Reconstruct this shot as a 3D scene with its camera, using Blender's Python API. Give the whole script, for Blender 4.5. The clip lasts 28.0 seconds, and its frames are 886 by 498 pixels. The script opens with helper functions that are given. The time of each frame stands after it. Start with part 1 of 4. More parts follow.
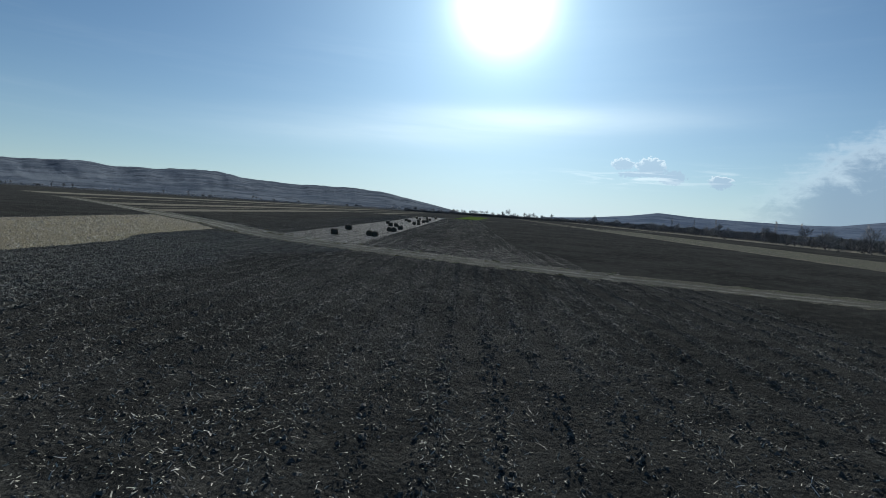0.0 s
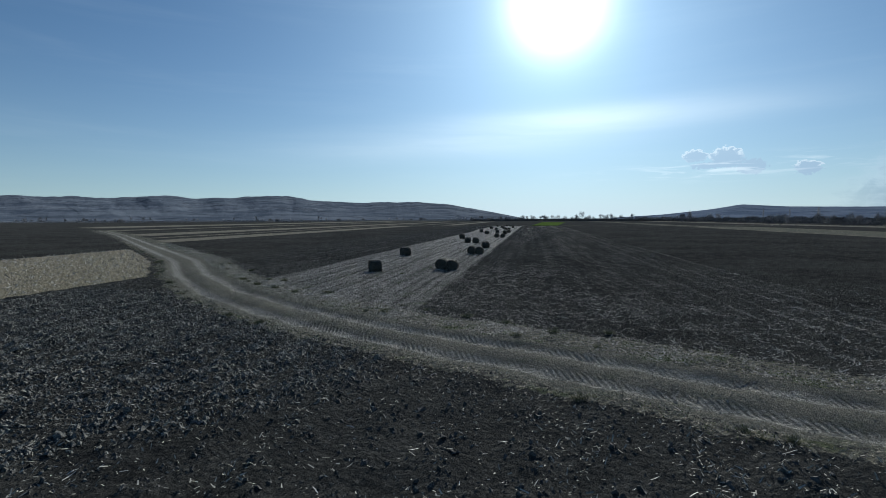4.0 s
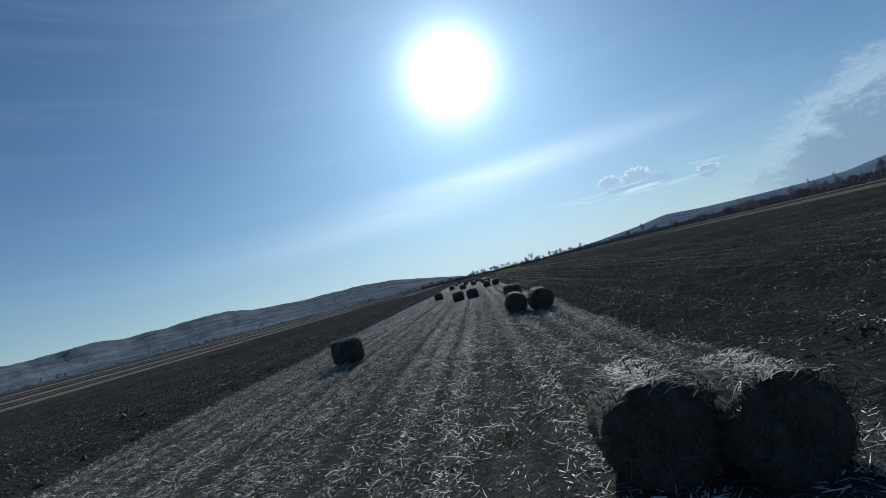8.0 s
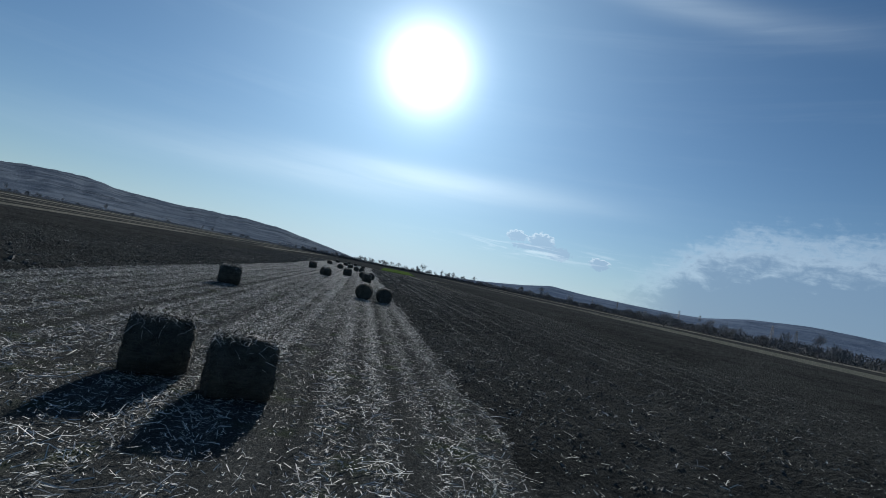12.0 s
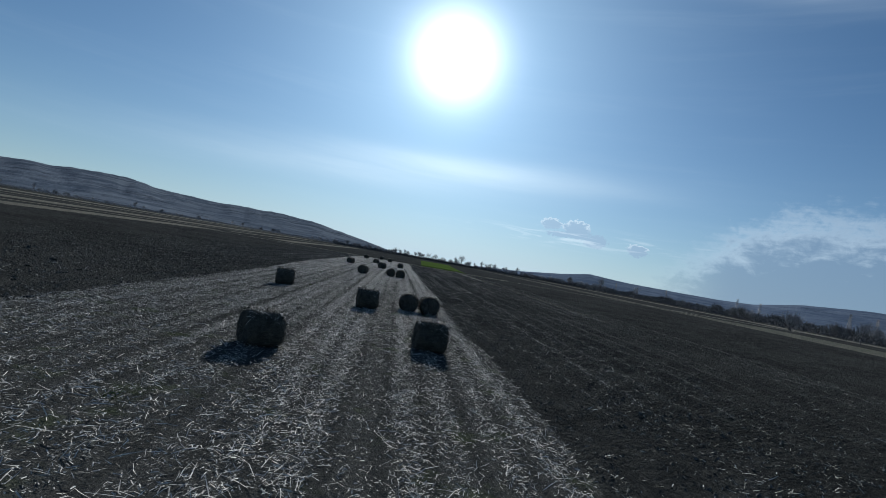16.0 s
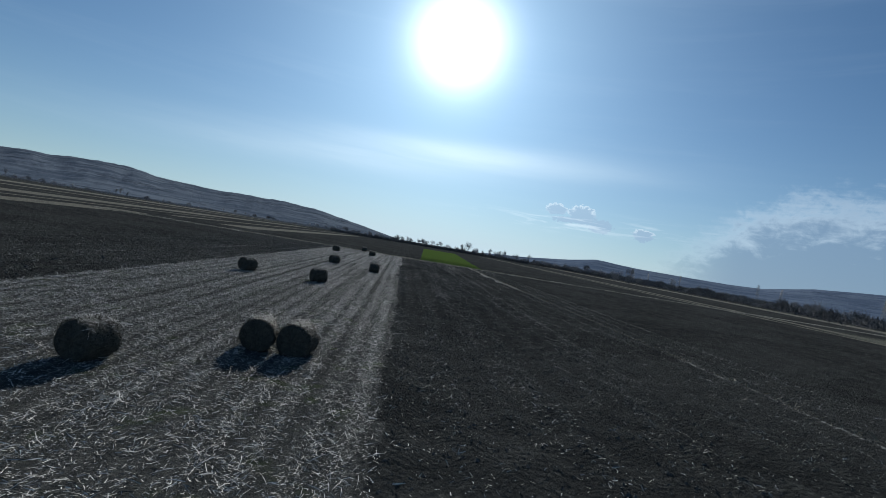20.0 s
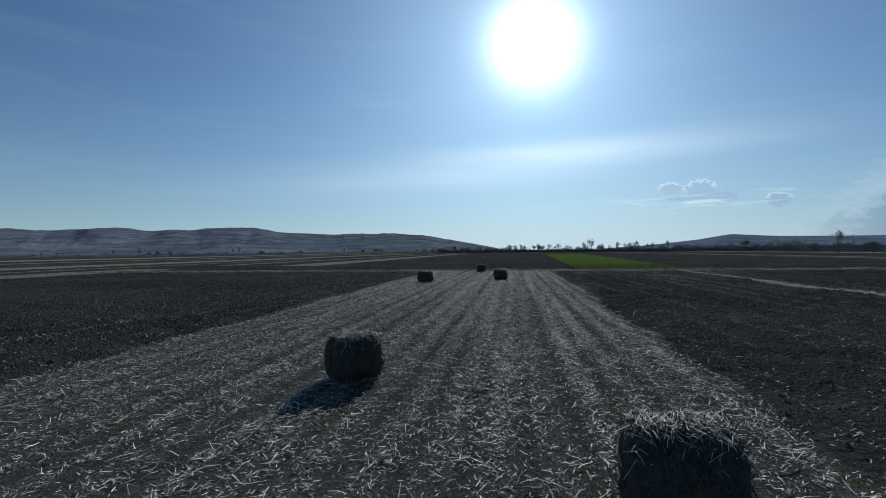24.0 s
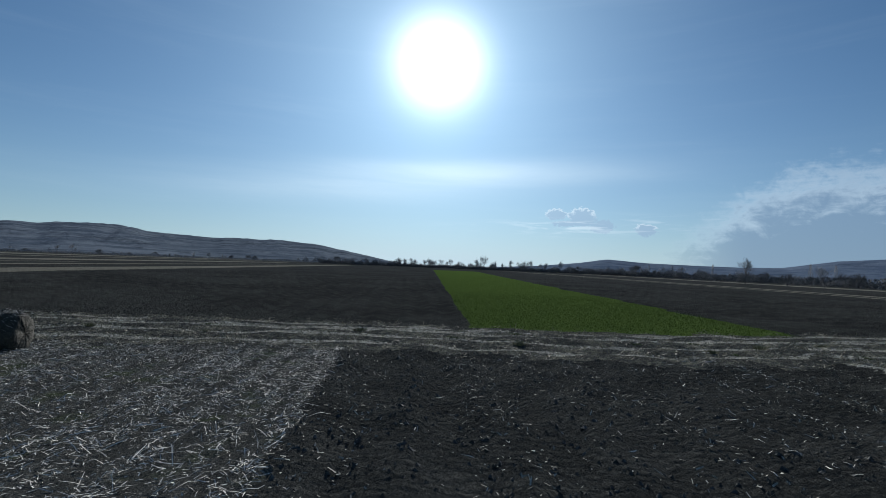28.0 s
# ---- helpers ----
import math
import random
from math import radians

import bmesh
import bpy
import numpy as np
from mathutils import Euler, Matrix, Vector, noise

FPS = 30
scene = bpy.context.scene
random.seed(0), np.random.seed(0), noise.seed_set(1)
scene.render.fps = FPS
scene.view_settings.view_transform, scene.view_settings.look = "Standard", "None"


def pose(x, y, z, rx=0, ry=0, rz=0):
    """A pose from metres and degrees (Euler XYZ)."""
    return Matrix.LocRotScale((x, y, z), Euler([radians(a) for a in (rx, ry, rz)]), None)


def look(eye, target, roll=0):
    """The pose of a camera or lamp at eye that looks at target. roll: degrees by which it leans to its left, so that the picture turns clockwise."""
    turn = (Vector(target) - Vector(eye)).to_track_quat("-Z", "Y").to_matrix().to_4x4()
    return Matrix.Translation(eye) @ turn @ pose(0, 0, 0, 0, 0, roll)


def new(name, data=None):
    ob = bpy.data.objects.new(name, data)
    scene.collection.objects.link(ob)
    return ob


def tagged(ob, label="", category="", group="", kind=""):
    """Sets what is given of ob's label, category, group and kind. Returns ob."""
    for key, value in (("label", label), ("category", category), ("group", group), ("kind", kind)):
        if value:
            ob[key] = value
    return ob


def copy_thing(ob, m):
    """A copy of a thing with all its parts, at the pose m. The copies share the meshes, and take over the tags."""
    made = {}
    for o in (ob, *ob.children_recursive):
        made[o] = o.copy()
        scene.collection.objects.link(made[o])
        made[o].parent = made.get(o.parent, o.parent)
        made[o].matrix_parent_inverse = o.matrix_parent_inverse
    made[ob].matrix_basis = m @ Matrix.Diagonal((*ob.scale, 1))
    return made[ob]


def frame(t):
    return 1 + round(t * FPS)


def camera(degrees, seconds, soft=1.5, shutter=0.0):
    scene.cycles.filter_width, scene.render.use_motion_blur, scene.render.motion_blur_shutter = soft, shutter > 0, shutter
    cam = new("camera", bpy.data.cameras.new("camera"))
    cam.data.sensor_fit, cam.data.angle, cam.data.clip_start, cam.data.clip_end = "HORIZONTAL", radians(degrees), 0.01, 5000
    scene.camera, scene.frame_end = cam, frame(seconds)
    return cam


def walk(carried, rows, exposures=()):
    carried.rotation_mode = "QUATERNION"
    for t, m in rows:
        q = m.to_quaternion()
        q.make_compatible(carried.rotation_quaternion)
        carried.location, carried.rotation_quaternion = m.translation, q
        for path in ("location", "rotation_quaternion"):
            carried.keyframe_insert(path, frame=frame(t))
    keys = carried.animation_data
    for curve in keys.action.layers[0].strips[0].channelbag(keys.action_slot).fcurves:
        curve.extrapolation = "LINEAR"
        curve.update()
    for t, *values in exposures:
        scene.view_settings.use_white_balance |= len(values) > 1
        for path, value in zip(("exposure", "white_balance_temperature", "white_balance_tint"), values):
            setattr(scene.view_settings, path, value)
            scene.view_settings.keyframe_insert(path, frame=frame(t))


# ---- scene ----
# ---------- camera ----------
cam = camera(83.0, 28.0, soft=0.55)
# the clip's camera meters a little brighter and warmer over the dark ploughland
EXPOSURES = [
    (0, 0.63, 7000, 10), (1, 0.50, 6700, 10), (2, 0.58, 6850, 10), (3, 0.58, 6800, 10), (5, 0.58, 6600, 10),
    (6, 0.50, 6500, 10), (7, 0.42, 6420, 10), (8, 0.45, 6450, 10), (9, 0.50, 6500, 10), (10, 0.38, 6450, 10),
    (12, 0.38, 6500, 10), (14, 0.39, 6500, 10), (15, 0.41, 6560, 10), (16, 0.39, 6500, 10), (17, 0.40, 6500, 10),
    (18, 0.33, 6500, 10), (19, 0.43, 6560, 10), (20.5, 0.46, 6600, 10), (21, 0.47, 6600, 10), (23, 0.42, 6550, 10),
    (24, 0.38, 6550, 10), (25, 0.40, 6520, 10), (26, 0.33, 6450, 10), (27, 0.46, 6530, 10), (28, 0.42, 6560, 10),
]
PATH = [
    (0, 22.37, -0.73, 4.70, 85.62, -3.86, 2.65),
    (0.5, 21.42, 4.51, 4.33, 87.38, -6.67, 4.39),
    (1, 20.33, 9.76, 4.18, 89.34, -6.54, 6.37),
    (1.5, 19.12, 14.83, 4.04, 88.46, -9.27, 8.10),
    (2, 18.08, 19.58, 3.83, 86.37, -0.54, 8.70),
    (2.5, 16.92, 24.00, 3.70, 87.51, -5.05, 9.03),
    (4.5, 14.26, 40.48, 4.23, 86.10, 1.21, 10.12),
    (5, 13.59, 45.05, 3.84, 85.09, -7.62, 11.61),
    (5.5, 12.80, 49.81, 3.44, 86.75, -8.62, 13.14),
    (6, 11.66, 54.53, 3.23, 87.99, -11.01, 16.35),
    (6.5, 10.34, 59.04, 2.89, 86.98, -7.81, 18.60),
    (7, 8.93, 63.20, 2.45, 89.96, -10.88, 21.73),
    (7.5, 7.37, 67.50, 2.08, 89.01, 10.02, 14.05),
    (8, 6.56, 71.27, 2.16, 93.88, 13.95, 3.93),
    (8.5, 6.35, 75.97, 2.24, 88.92, 10.50, -2.14),
    (9, 6.54, 81.02, 1.80, 85.95, -8.92, 0.18),
    (9.5, 6.15, 85.11, 1.56, 93.92, -16.73, 6.70),
    (10, 5.37, 90.57, 1.58, 94.41, -5.51, 4.55),
    (10.5, 5.23, 95.75, 2.04, 93.88, 7.73, -0.42),
    (11, 5.51, 101.10, 2.06, 90.66, 17.87, -9.37),
    (11.5, 6.40, 106.57, 2.46, 95.20, 2.88, -12.97),
    (12, 7.24, 111.35, 2.42, 93.16, -11.29, -9.19),
    (12.5, 7.78, 117.07, 2.38, 85.71, -17.91, 1.43),
    (14.5, 4.43, 137.42, 3.51, 91.28, 22.71, -5.31),
    (15, 5.19, 143.05, 3.05, 86.96, 15.22, -11.14),
    (15.5, 6.04, 148.62, 2.80, 89.38, -3.63, -7.45),
    (16, 6.56, 154.22, 2.91, 91.34, -10.01, -5.21),
    (16.5, 6.71, 159.60, 3.13, 87.91, -23.51, 4.81),
    (17, 6.14, 165.13, 2.98, 93.77, -15.57, 9.30),
    (17.5, 5.54, 170.44, 3.09, 92.30, 14.55, 2.83),
    (18, 5.70, 175.19, 3.15, 93.78, 27.21, -7.65),
    (18.5, 6.95, 180.61, 3.84, 92.80, 9.28, -9.69),
    (19, 8.21, 186.16, 4.16, 86.41, -6.26, -8.10),
    (19.5, 9.08, 191.89, 3.93, 87.71, -7.13, -6.48),
    (20, 9.85, 197.38, 3.89, 89.71, -9.47, -4.63),
    (20.5, 10.37, 204.16, 3.75, 89.40, -11.75, -1.60),
    (21, 10.54, 210.60, 3.36, 86.30, -16.94, 7.73),
    (21.5, 9.78, 216.54, 2.82, 92.78, -10.83, 14.35),
    (23.5, 6.93, 238.53, 2.70, 88.88, -11.67, 9.82),
    (24, 5.90, 244.48, 2.63, 90.21, 0.59, 7.91),
    (24.5, 5.77, 250.20, 2.69, 88.20, 18.91, -4.41),
    (25, 6.24, 256.37, 2.58, 86.61, -3.45, -3.89),
    (25.5, 6.68, 263.46, 2.30, 90.10, -6.64, -5.98),
    (26, 7.16, 269.91, 2.40, 95.04, 7.45, -9.56),
    (26.5, 8.37, 275.94, 2.63, 89.64, 3.33, -9.74),
    (27, 9.92, 281.39, 2.42, 88.66, 1.39, -9.04),
    (27.5, 11.21, 286.80, 2.40, 90.61, -1.87, -7.60),
    (28, 11.86, 292.39, 2.49, 91.91, -2.27, -4.04),
]
walk(cam, [(r[0], pose(*r[1:])) for r in PATH], exposures=EXPOSURES)

# ---------- light ----------
SUN_AZ, SUN_EL = 2.65, 22.2          # degrees, from +y towards +x, and above the horizon
scene.view_settings.exposure = 0.5


def bearing(az, el):
    a, e = radians(az), radians(el)
    return Vector((math.sin(a) * math.cos(e), math.cos(a) * math.cos(e), math.sin(e)))


def link(nt, a, b):
    nt.links.new(a, b)


def node(nt, kind, **values):
    n = nt.nodes.new(kind)
    for key, value in values.items():
        n.inputs[key].default_value = value
    return n


def calc(nt, op, a, b=None, c=None, clamp=False):
    """A maths node; a, b, c are numbers or sockets."""
    n = nt.nodes.new("ShaderNodeMath")
    n.operation, n.use_clamp = op, clamp
    for i, v in enumerate((a, b, c)):
        if v is None:
            continue
        if isinstance(v, (int, float)):
            n.inputs[i].default_value = v
        else:
            nt.links.new(v, n.inputs[i])
    return n.outputs[0]


def smooth(nt, v, lo, hi):
    """0 below lo, 1 above hi, eased between."""
    n = nt.nodes.new("ShaderNodeMapRange")
    n.interpolation_type = "SMOOTHSTEP"
    n.inputs["From Min"].default_value, n.inputs["From Max"].default_value = lo, hi
    nt.links.new(v, n.inputs["Value"])
    return n.outputs["Result"]


def mixed(nt, fac, a, b, blend="MIX"):
    n = nt.nodes.new("ShaderNodeMix")
    n.data_type, n.blend_type = "RGBA", blend
    for sock, v in ((n.inputs[0], fac), (n.inputs[6], a), (n.inputs[7], b)):
        if isinstance(v, (int, float)):
            sock.default_value = v
        elif isinstance(v, tuple):
            sock.default_value = (*v, 1) if len(v) == 3 else v
        else:
            nt.links.new(v, sock)
    return n.outputs[2]


def noise_node(nt, vec, scale, detail=3.0, rough=0.55, distort=0.0):
    n = node(nt, "ShaderNodeTexNoise", Scale=scale, Detail=detail, Roughness=rough, Distortion=distort)
    if vec is not None:
        link(nt, vec, n.inputs["Vector"])
    return n.outputs["Fac"]


def scaled(nt, vec, sx, sy, sz):
    n = nt.nodes.new("ShaderNodeMapping")
    n.inputs["Scale"].default_value = (sx, sy, sz)
    link(nt, vec, n.inputs["Vector"])
    return n.outputs["Vector"]


def build_sky():
    world = bpy.data.worlds.new("sky")
    scene.world = world
    world.use_nodes = True
    nt = world.node_tree
    nt.nodes.clear()
    out, bg = nt.nodes.new("ShaderNodeOutputWorld"), nt.nodes.new("ShaderNodeBackground")
    sky = nt.nodes.new("ShaderNodeTexSky")
    sky.sky_type, sky.sun_disc = "NISHITA", False
    sky.sun_elevation, sky.sun_rotation = radians(SUN_EL), radians(SUN_AZ)
    sky.altitude, sky.air_density, sky.dust_density, sky.ozone_density = 200, 1.0, 0.1, 3.0
    coord = nt.nodes.new("ShaderNodeTexCoord").outputs["Generated"]
    sep = nt.nodes.new("ShaderNodeSeparateXYZ")
    link(nt, coord, sep.inputs[0])
    x, y, z = sep.outputs
    az = calc(nt, "MULTIPLY", calc(nt, "ARCTAN2", x, y), 57.29578)
    el = calc(nt, "MULTIPLY", calc(nt, "ARCSINE", z), 57.29578)
    # angle from the sun, in degrees
    dot = nt.nodes.new("ShaderNodeVectorMath")
    dot.operation = "DOT_PRODUCT"
    dot.inputs[1].default_value = bearing(SUN_AZ, SUN_EL)
    link(nt, coord, dot.inputs[0])
    off = calc(nt, "MULTIPLY", calc(nt, "ARCCOSINE", calc(nt, "MINIMUM", dot.outputs["Value"], 0.999999)), 57.29578)
    # aureole of the low sun in thin haze
    core = calc(nt, "EXPONENT", calc(nt, "MULTIPLY", calc(nt, "POWER", calc(nt, "DIVIDE", off, 4.0), 2.0), -1.0))
    wide = calc(nt, "EXPONENT", calc(nt, "DIVIDE", off, -13.0))
    glow = calc(nt, "MULTIPLY", core, AUREOLE[0])
    wide = calc(nt, "MULTIPLY", wide, AUREOLE[1])
    base = mixed(nt, 1.0, sky.outputs[0], (SKY_STRENGTH,) * 3, "MULTIPLY")
    tinted = mixed(nt, 1.0, base, SKY_TINT, "MULTIPLY")
    comb = nt.nodes.new("ShaderNodeCombineXYZ")
    for i, v in enumerate((az, el)):
        link(nt, v, comb.inputs[i])
    sheet = comb.outputs[0]
    # pale haze towards the horizon
    ahead = calc(nt, "EXPONENT", calc(nt, "MULTIPLY", calc(nt, "POWER", calc(nt, "DIVIDE", calc(nt, "SUBTRACT", az, SUN_AZ), 34.0), 2.0), -1.0))
    low_air = calc(nt, "EXPONENT", calc(nt, "DIVIDE", calc(nt, "MAXIMUM", el, 0.0), -7.5))
    haze = calc(nt, "MULTIPLY", low_air, calc(nt, "ADD", HAZE * 0.62, calc(nt, "MULTIPLY", ahead, HAZE * 0.5)), clamp=True)
    col = mixed(nt, haze, tinted, HAZE_COLOUR)

    def blob(a0, e0, wa, we, tilt=0.0):
        """A soft patch of the sky, 1 in its middle."""
        da = calc(nt, "SUBTRACT", az, a0)
        de = calc(nt, "SUBTRACT", calc(nt, "SUBTRACT", el, e0), calc(nt, "MULTIPLY", da, tilt))
        q = calc(nt, "ADD", calc(nt, "POWER", calc(nt, "ABSOLUTE", calc(nt, "DIVIDE", da, wa)), 2.0),
                 calc(nt, "POWER", calc(nt, "ABSOLUTE", calc(nt, "DIVIDE", de, we)), 2.0))
        return calc(nt, "EXPONENT", calc(nt, "MULTIPLY", q, -1.0))

    # high veils: long thin streaks
    streak = noise_node(nt, scaled(nt, sheet, 0.035, 0.42, 1), 1.0, 4, 0.6, 0.4)
    veil = calc(nt, "MULTIPLY", calc(nt, "MAXIMUM", blob(6, 10.4, 15, 1.5, 0.03), calc(nt, "MULTIPLY", blob(-4, 8.6, 18, 1.6, 0.05), 0.55)), calc(nt, "ADD", calc(nt, "MULTIPLY", streak, 1.0), 0.22))
    veil = calc(nt, "ADD", veil, calc(nt, "MULTIPLY", blob(30, 31.0, 14, 1.3, -0.22), calc(nt, "MULTIPLY", streak, 0.6)))
    thin = calc(nt, "MULTIPLY", smooth(nt, streak, 0.45, 0.85), 0.06)
    veil = calc(nt, "ADD", veil, thin, clamp=True)
    col = mixed(nt, calc(nt, "MULTIPLY", veil, 0.8), col, VEIL_LIT)
    # cloud bank low on one side and a few small heaps before it
    puff = noise_node(nt, scaled(nt, sheet, 1.0, 1.5, 1), 0.42, 6, 0.62, 0.6)
    fine = noise_node(nt, scaled(nt, sheet, 1.0, 1.3, 1), 1.3, 5, 0.6, 0.3)
    rag = calc(nt, "ADD", calc(nt, "MULTIPLY", calc(nt, "SUBTRACT", puff, 0.5), 1.1), calc(nt, "MULTIPLY", calc(nt, "SUBTRACT", fine, 0.5), 0.7))
    heaps = calc(nt, "MAXIMUM", calc(nt, "MAXIMUM", blob(16.6, 6.2, 1.5, 0.8), blob(19.4, 5.9, 1.9, 1.25, -0.1)), calc(nt, "MAXIMUM", calc(nt, "MAXIMUM", blob(21.6, 4.9, 1.5, 0.85), calc(nt, "MULTIPLY", blob(17.8, 5.2, 2.6, 0.5), 0.85)), calc(nt, "MULTIPLY", blob(26.0, 4.5, 1.5, 0.9), 0.9)))
    curl = noise_node(nt, scaled(nt, sheet, 1.0, 1.3, 1), 2.4, 5, 0.6, 0.4)
    body = calc(nt, "ADD", calc(nt, "ADD", heaps, calc(nt, "MULTIPLY", rag, 0.6)), calc(nt, "MULTIPLY", calc(nt, "SUBTRACT", curl, 0.5), 0.9))
    heap_mask = smooth(nt, body, 0.46, 0.60)
    rim = calc(nt, "MULTIPLY", heap_mask, calc(nt, "SUBTRACT", 1.0, smooth(nt, body, 0.50, 0.74)))
    crown_line = calc(nt, "SUBTRACT", 6.0, calc(nt, "MULTIPLY", smooth(nt, az, 22.0, 24.5), 1.3))
    rim = calc(nt, "MULTIPLY", rim, smooth(nt, calc(nt, "ADD", calc(nt, "SUBTRACT", el, crown_line), calc(nt, "MULTIPLY", calc(nt, "SUBTRACT", fine, 0.5), 2.2)), -0.4, 0.6))
    col = mixed(nt, calc(nt, "MULTIPLY", heap_mask, 0.9), col, HEAP_SHADE)
    col = mixed(nt, calc(nt, "MULTIPLY", rim, 0.95), col, CLOUD_LIT)
    wisp = noise_node(nt, scaled(nt, sheet, 0.16, 1.7, 1), 1.0, 4, 0.6, 0.5)
    low = calc(nt, "MULTIPLY", blob(19.5, 4.9, 10.0, 0.8, 0.03), smooth(nt, wisp, 0.48, 0.66))
    col = mixed(nt, calc(nt, "MULTIPLY", low, 0.65), col, CLOUD_LIT)
    top = calc(nt, "ADD", 3.2, calc(nt, "MULTIPLY", smooth(nt, az, 25.0, 41.0), 7.4))
    bank = calc(nt, "MULTIPLY", smooth(nt, az, 25.0, 36.0), calc(nt, "SUBTRACT", 1.0, smooth(nt, az, 85.0, 125.0)))
    shred = calc(nt, "ADD", calc(nt, "MULTIPLY", rag, 4.5), calc(nt, "MULTIPLY", calc(nt, "SUBTRACT", wisp, 0.5), 3.0))
    depth = calc(nt, "ADD", calc(nt, "SUBTRACT", top, el), shred)
    bank_mask = calc(nt, "MULTIPLY", bank, smooth(nt, depth, -1.0, 3.4))
    bank_in = smooth(nt, calc(nt, "ADD", depth, calc(nt, "MULTIPLY", calc(nt, "SUBTRACT", puff, 0.5), 3.0)), 0.8, 5.0)
    col = mixed(nt, calc(nt, "MULTIPLY", bank_mask, 0.76), col, mixed(nt, bank_in, BANK_LIT, CLOUD_SHADE))
    # the aureole lies over all of it
    for strength, tint in ((glow, (0.95, 0.98, 1.0)), (wide, (0.60, 0.86, 1.04))):
        gl = nt.nodes.new("ShaderNodeVectorMath")
        gl.operation = "SCALE"
        gl.inputs[0].default_value = tint
        link(nt, strength, gl.inputs["Scale"])
        col = mixed(nt, 1.0, col, gl.outputs[0], "ADD")
    link(nt, col, bg.inputs["Color"])
    bg.inputs["Strength"].default_value = 1.0
    link(nt, bg.outputs[0], out.inputs[0])


SKY_STRENGTH, SKY_TINT = 0.034, (0.575, 0.99, 1.285)
AUREOLE = (1.2, 0.66)
HAZE, HAZE_COLOUR = 0.85, (0.345, 0.43, 0.505)
BANK_LIT = (0.35, 0.45, 0.555)
HEAP_SHADE = (0.20, 0.30, 0.42)
VEIL_LIT = (0.50, 0.60, 0.68)
CLOUD_LIT, CLOUD_SHADE = (0.47, 0.57, 0.65), (0.125, 0.20, 0.31)
build_sky()

sun_data = bpy.data.lights.new("sun", "SUN")
sun_data.energy, sun_data.angle, sun_data.color = 4.1, radians(0.6), (1.0, 0.985, 0.95)
sun = new("sun", sun_data)
sun.matrix_world = look((0, 0, 80), Vector((0, 0, 80)) - bearing(SUN_AZ, SUN_EL))


# ---------- materials ----------
def material(name):
    m = bpy.data.materials.new(name)
    m.use_nodes = True
    nt = m.node_tree
    bsdf = nt.nodes["Principled BSDF"]
    pos = nt.nodes.new("ShaderNodeNewGeometry").outputs["Position"]
    return m, nt, bsdf, pos


def bump(nt, bsdf, height, strength, distance=0.05):
    b = node(nt, "ShaderNodeBump", Strength=strength, Distance=distance)
    link(nt, height, b.inputs["Height"])
    link(nt, b.outputs[0], bsdf.inputs["Normal"])


def plain(name, colour, rough=0.8, vary=0.25, scale=3.0, spec=0.3, per_object=False, through_light=0.0, bump_by=0.0):
    """A matt natural surface: one colour, varied at two scales."""
    m, nt, bsdf, pos = material(name)
    a, b = noise_node(nt, pos, scale), noise_node(nt, pos, scale * 9, 4)
    v = calc(nt, "ADD", calc(nt, "MULTIPLY", a, 0.6), calc(nt, "MULTIPLY", b, 0.4))
    if per_object:
        v = calc(nt, "ADD", calc(nt, "MULTIPLY", v, 0.6), calc(nt, "MULTIPLY", nt.nodes.new("ShaderNodeObjectInfo").outputs["Random"], 0.4))
    dark, light = tuple(c * (1 - vary) for c in colour), tuple(min(1, c * (1 + vary)) for c in colour)
    link(nt, mixed(nt, smooth(nt, v, 0.3, 0.7), dark, light), bsdf.inputs["Base Color"])
    bsdf.inputs["Roughness"].default_value, bsdf.inputs["Specular IOR Level"].default_value = rough, spec
    if through_light:
        bsdf.inputs["Transmission Weight"].default_value = 0.0
        bsdf.inputs["Subsurface Weight"].default_value = through_light
        bsdf.inputs["Subsurface Radius"].default_value = (0.02, 0.02, 0.015)
    if bump_by:
        bump(nt, bsdf, b, bump_by)
    return m


# ---------- the plan of the land ----------
TRACK = np.array([(-150, 205), (-95, 155), (-51, 112), (-19.7, 81.5), (-10.4, 70.1), (-2.4, 62.0), (2.6, 58.1), (6.2, 55.6), (9.6, 53.5),
                  (12.4, 52.2), (15.8, 50.6), (23.7, 46.4), (35.2, 41.6), (60, 33.5), (120, 12), (400, -88)], float)
LANES = (0.1, 1.7, 3.8, 6.5, 8.4)
STRIP_L, STRIP_R, STRIP_END = -3.0, 9.95, 306.0


def lattice(ix, iy, seed):
    h = (ix.astype(np.int64) * 374761393 + iy.astype(np.int64) * 668265263 + seed * 974634541) & 0x7FFFFFFF
    h = ((h ^ (h >> 13)) * 1274126177) & 0x7FFFFFFF
    return ((h ^ (h >> 16)) & 0xFFFFFF) / float(0xFFFFFF)


def value_noise(x, y, seed=0):
    """Smooth noise from 0 to 1 with cells of one unit."""
    ix, iy = np.floor(x), np.floor(y)
    fx, fy = x - ix, y - iy
    fx, fy = fx * fx * (3 - 2 * fx), fy * fy * (3 - 2 * fy)
    a, b = lattice(ix, iy, seed), lattice(ix + 1, iy, seed)
    c, d = lattice(ix, iy + 1, seed), lattice(ix + 1, iy + 1, seed)
    return (a * (1 - fx) + b * fx) * (1 - fy) + (c * (1 - fx) + d * fx) * fy


def ramp(v, lo, hi):
    t = np.clip((v - lo) / (hi - lo), 0, 1)
    return t * t * (3 - 2 * t)


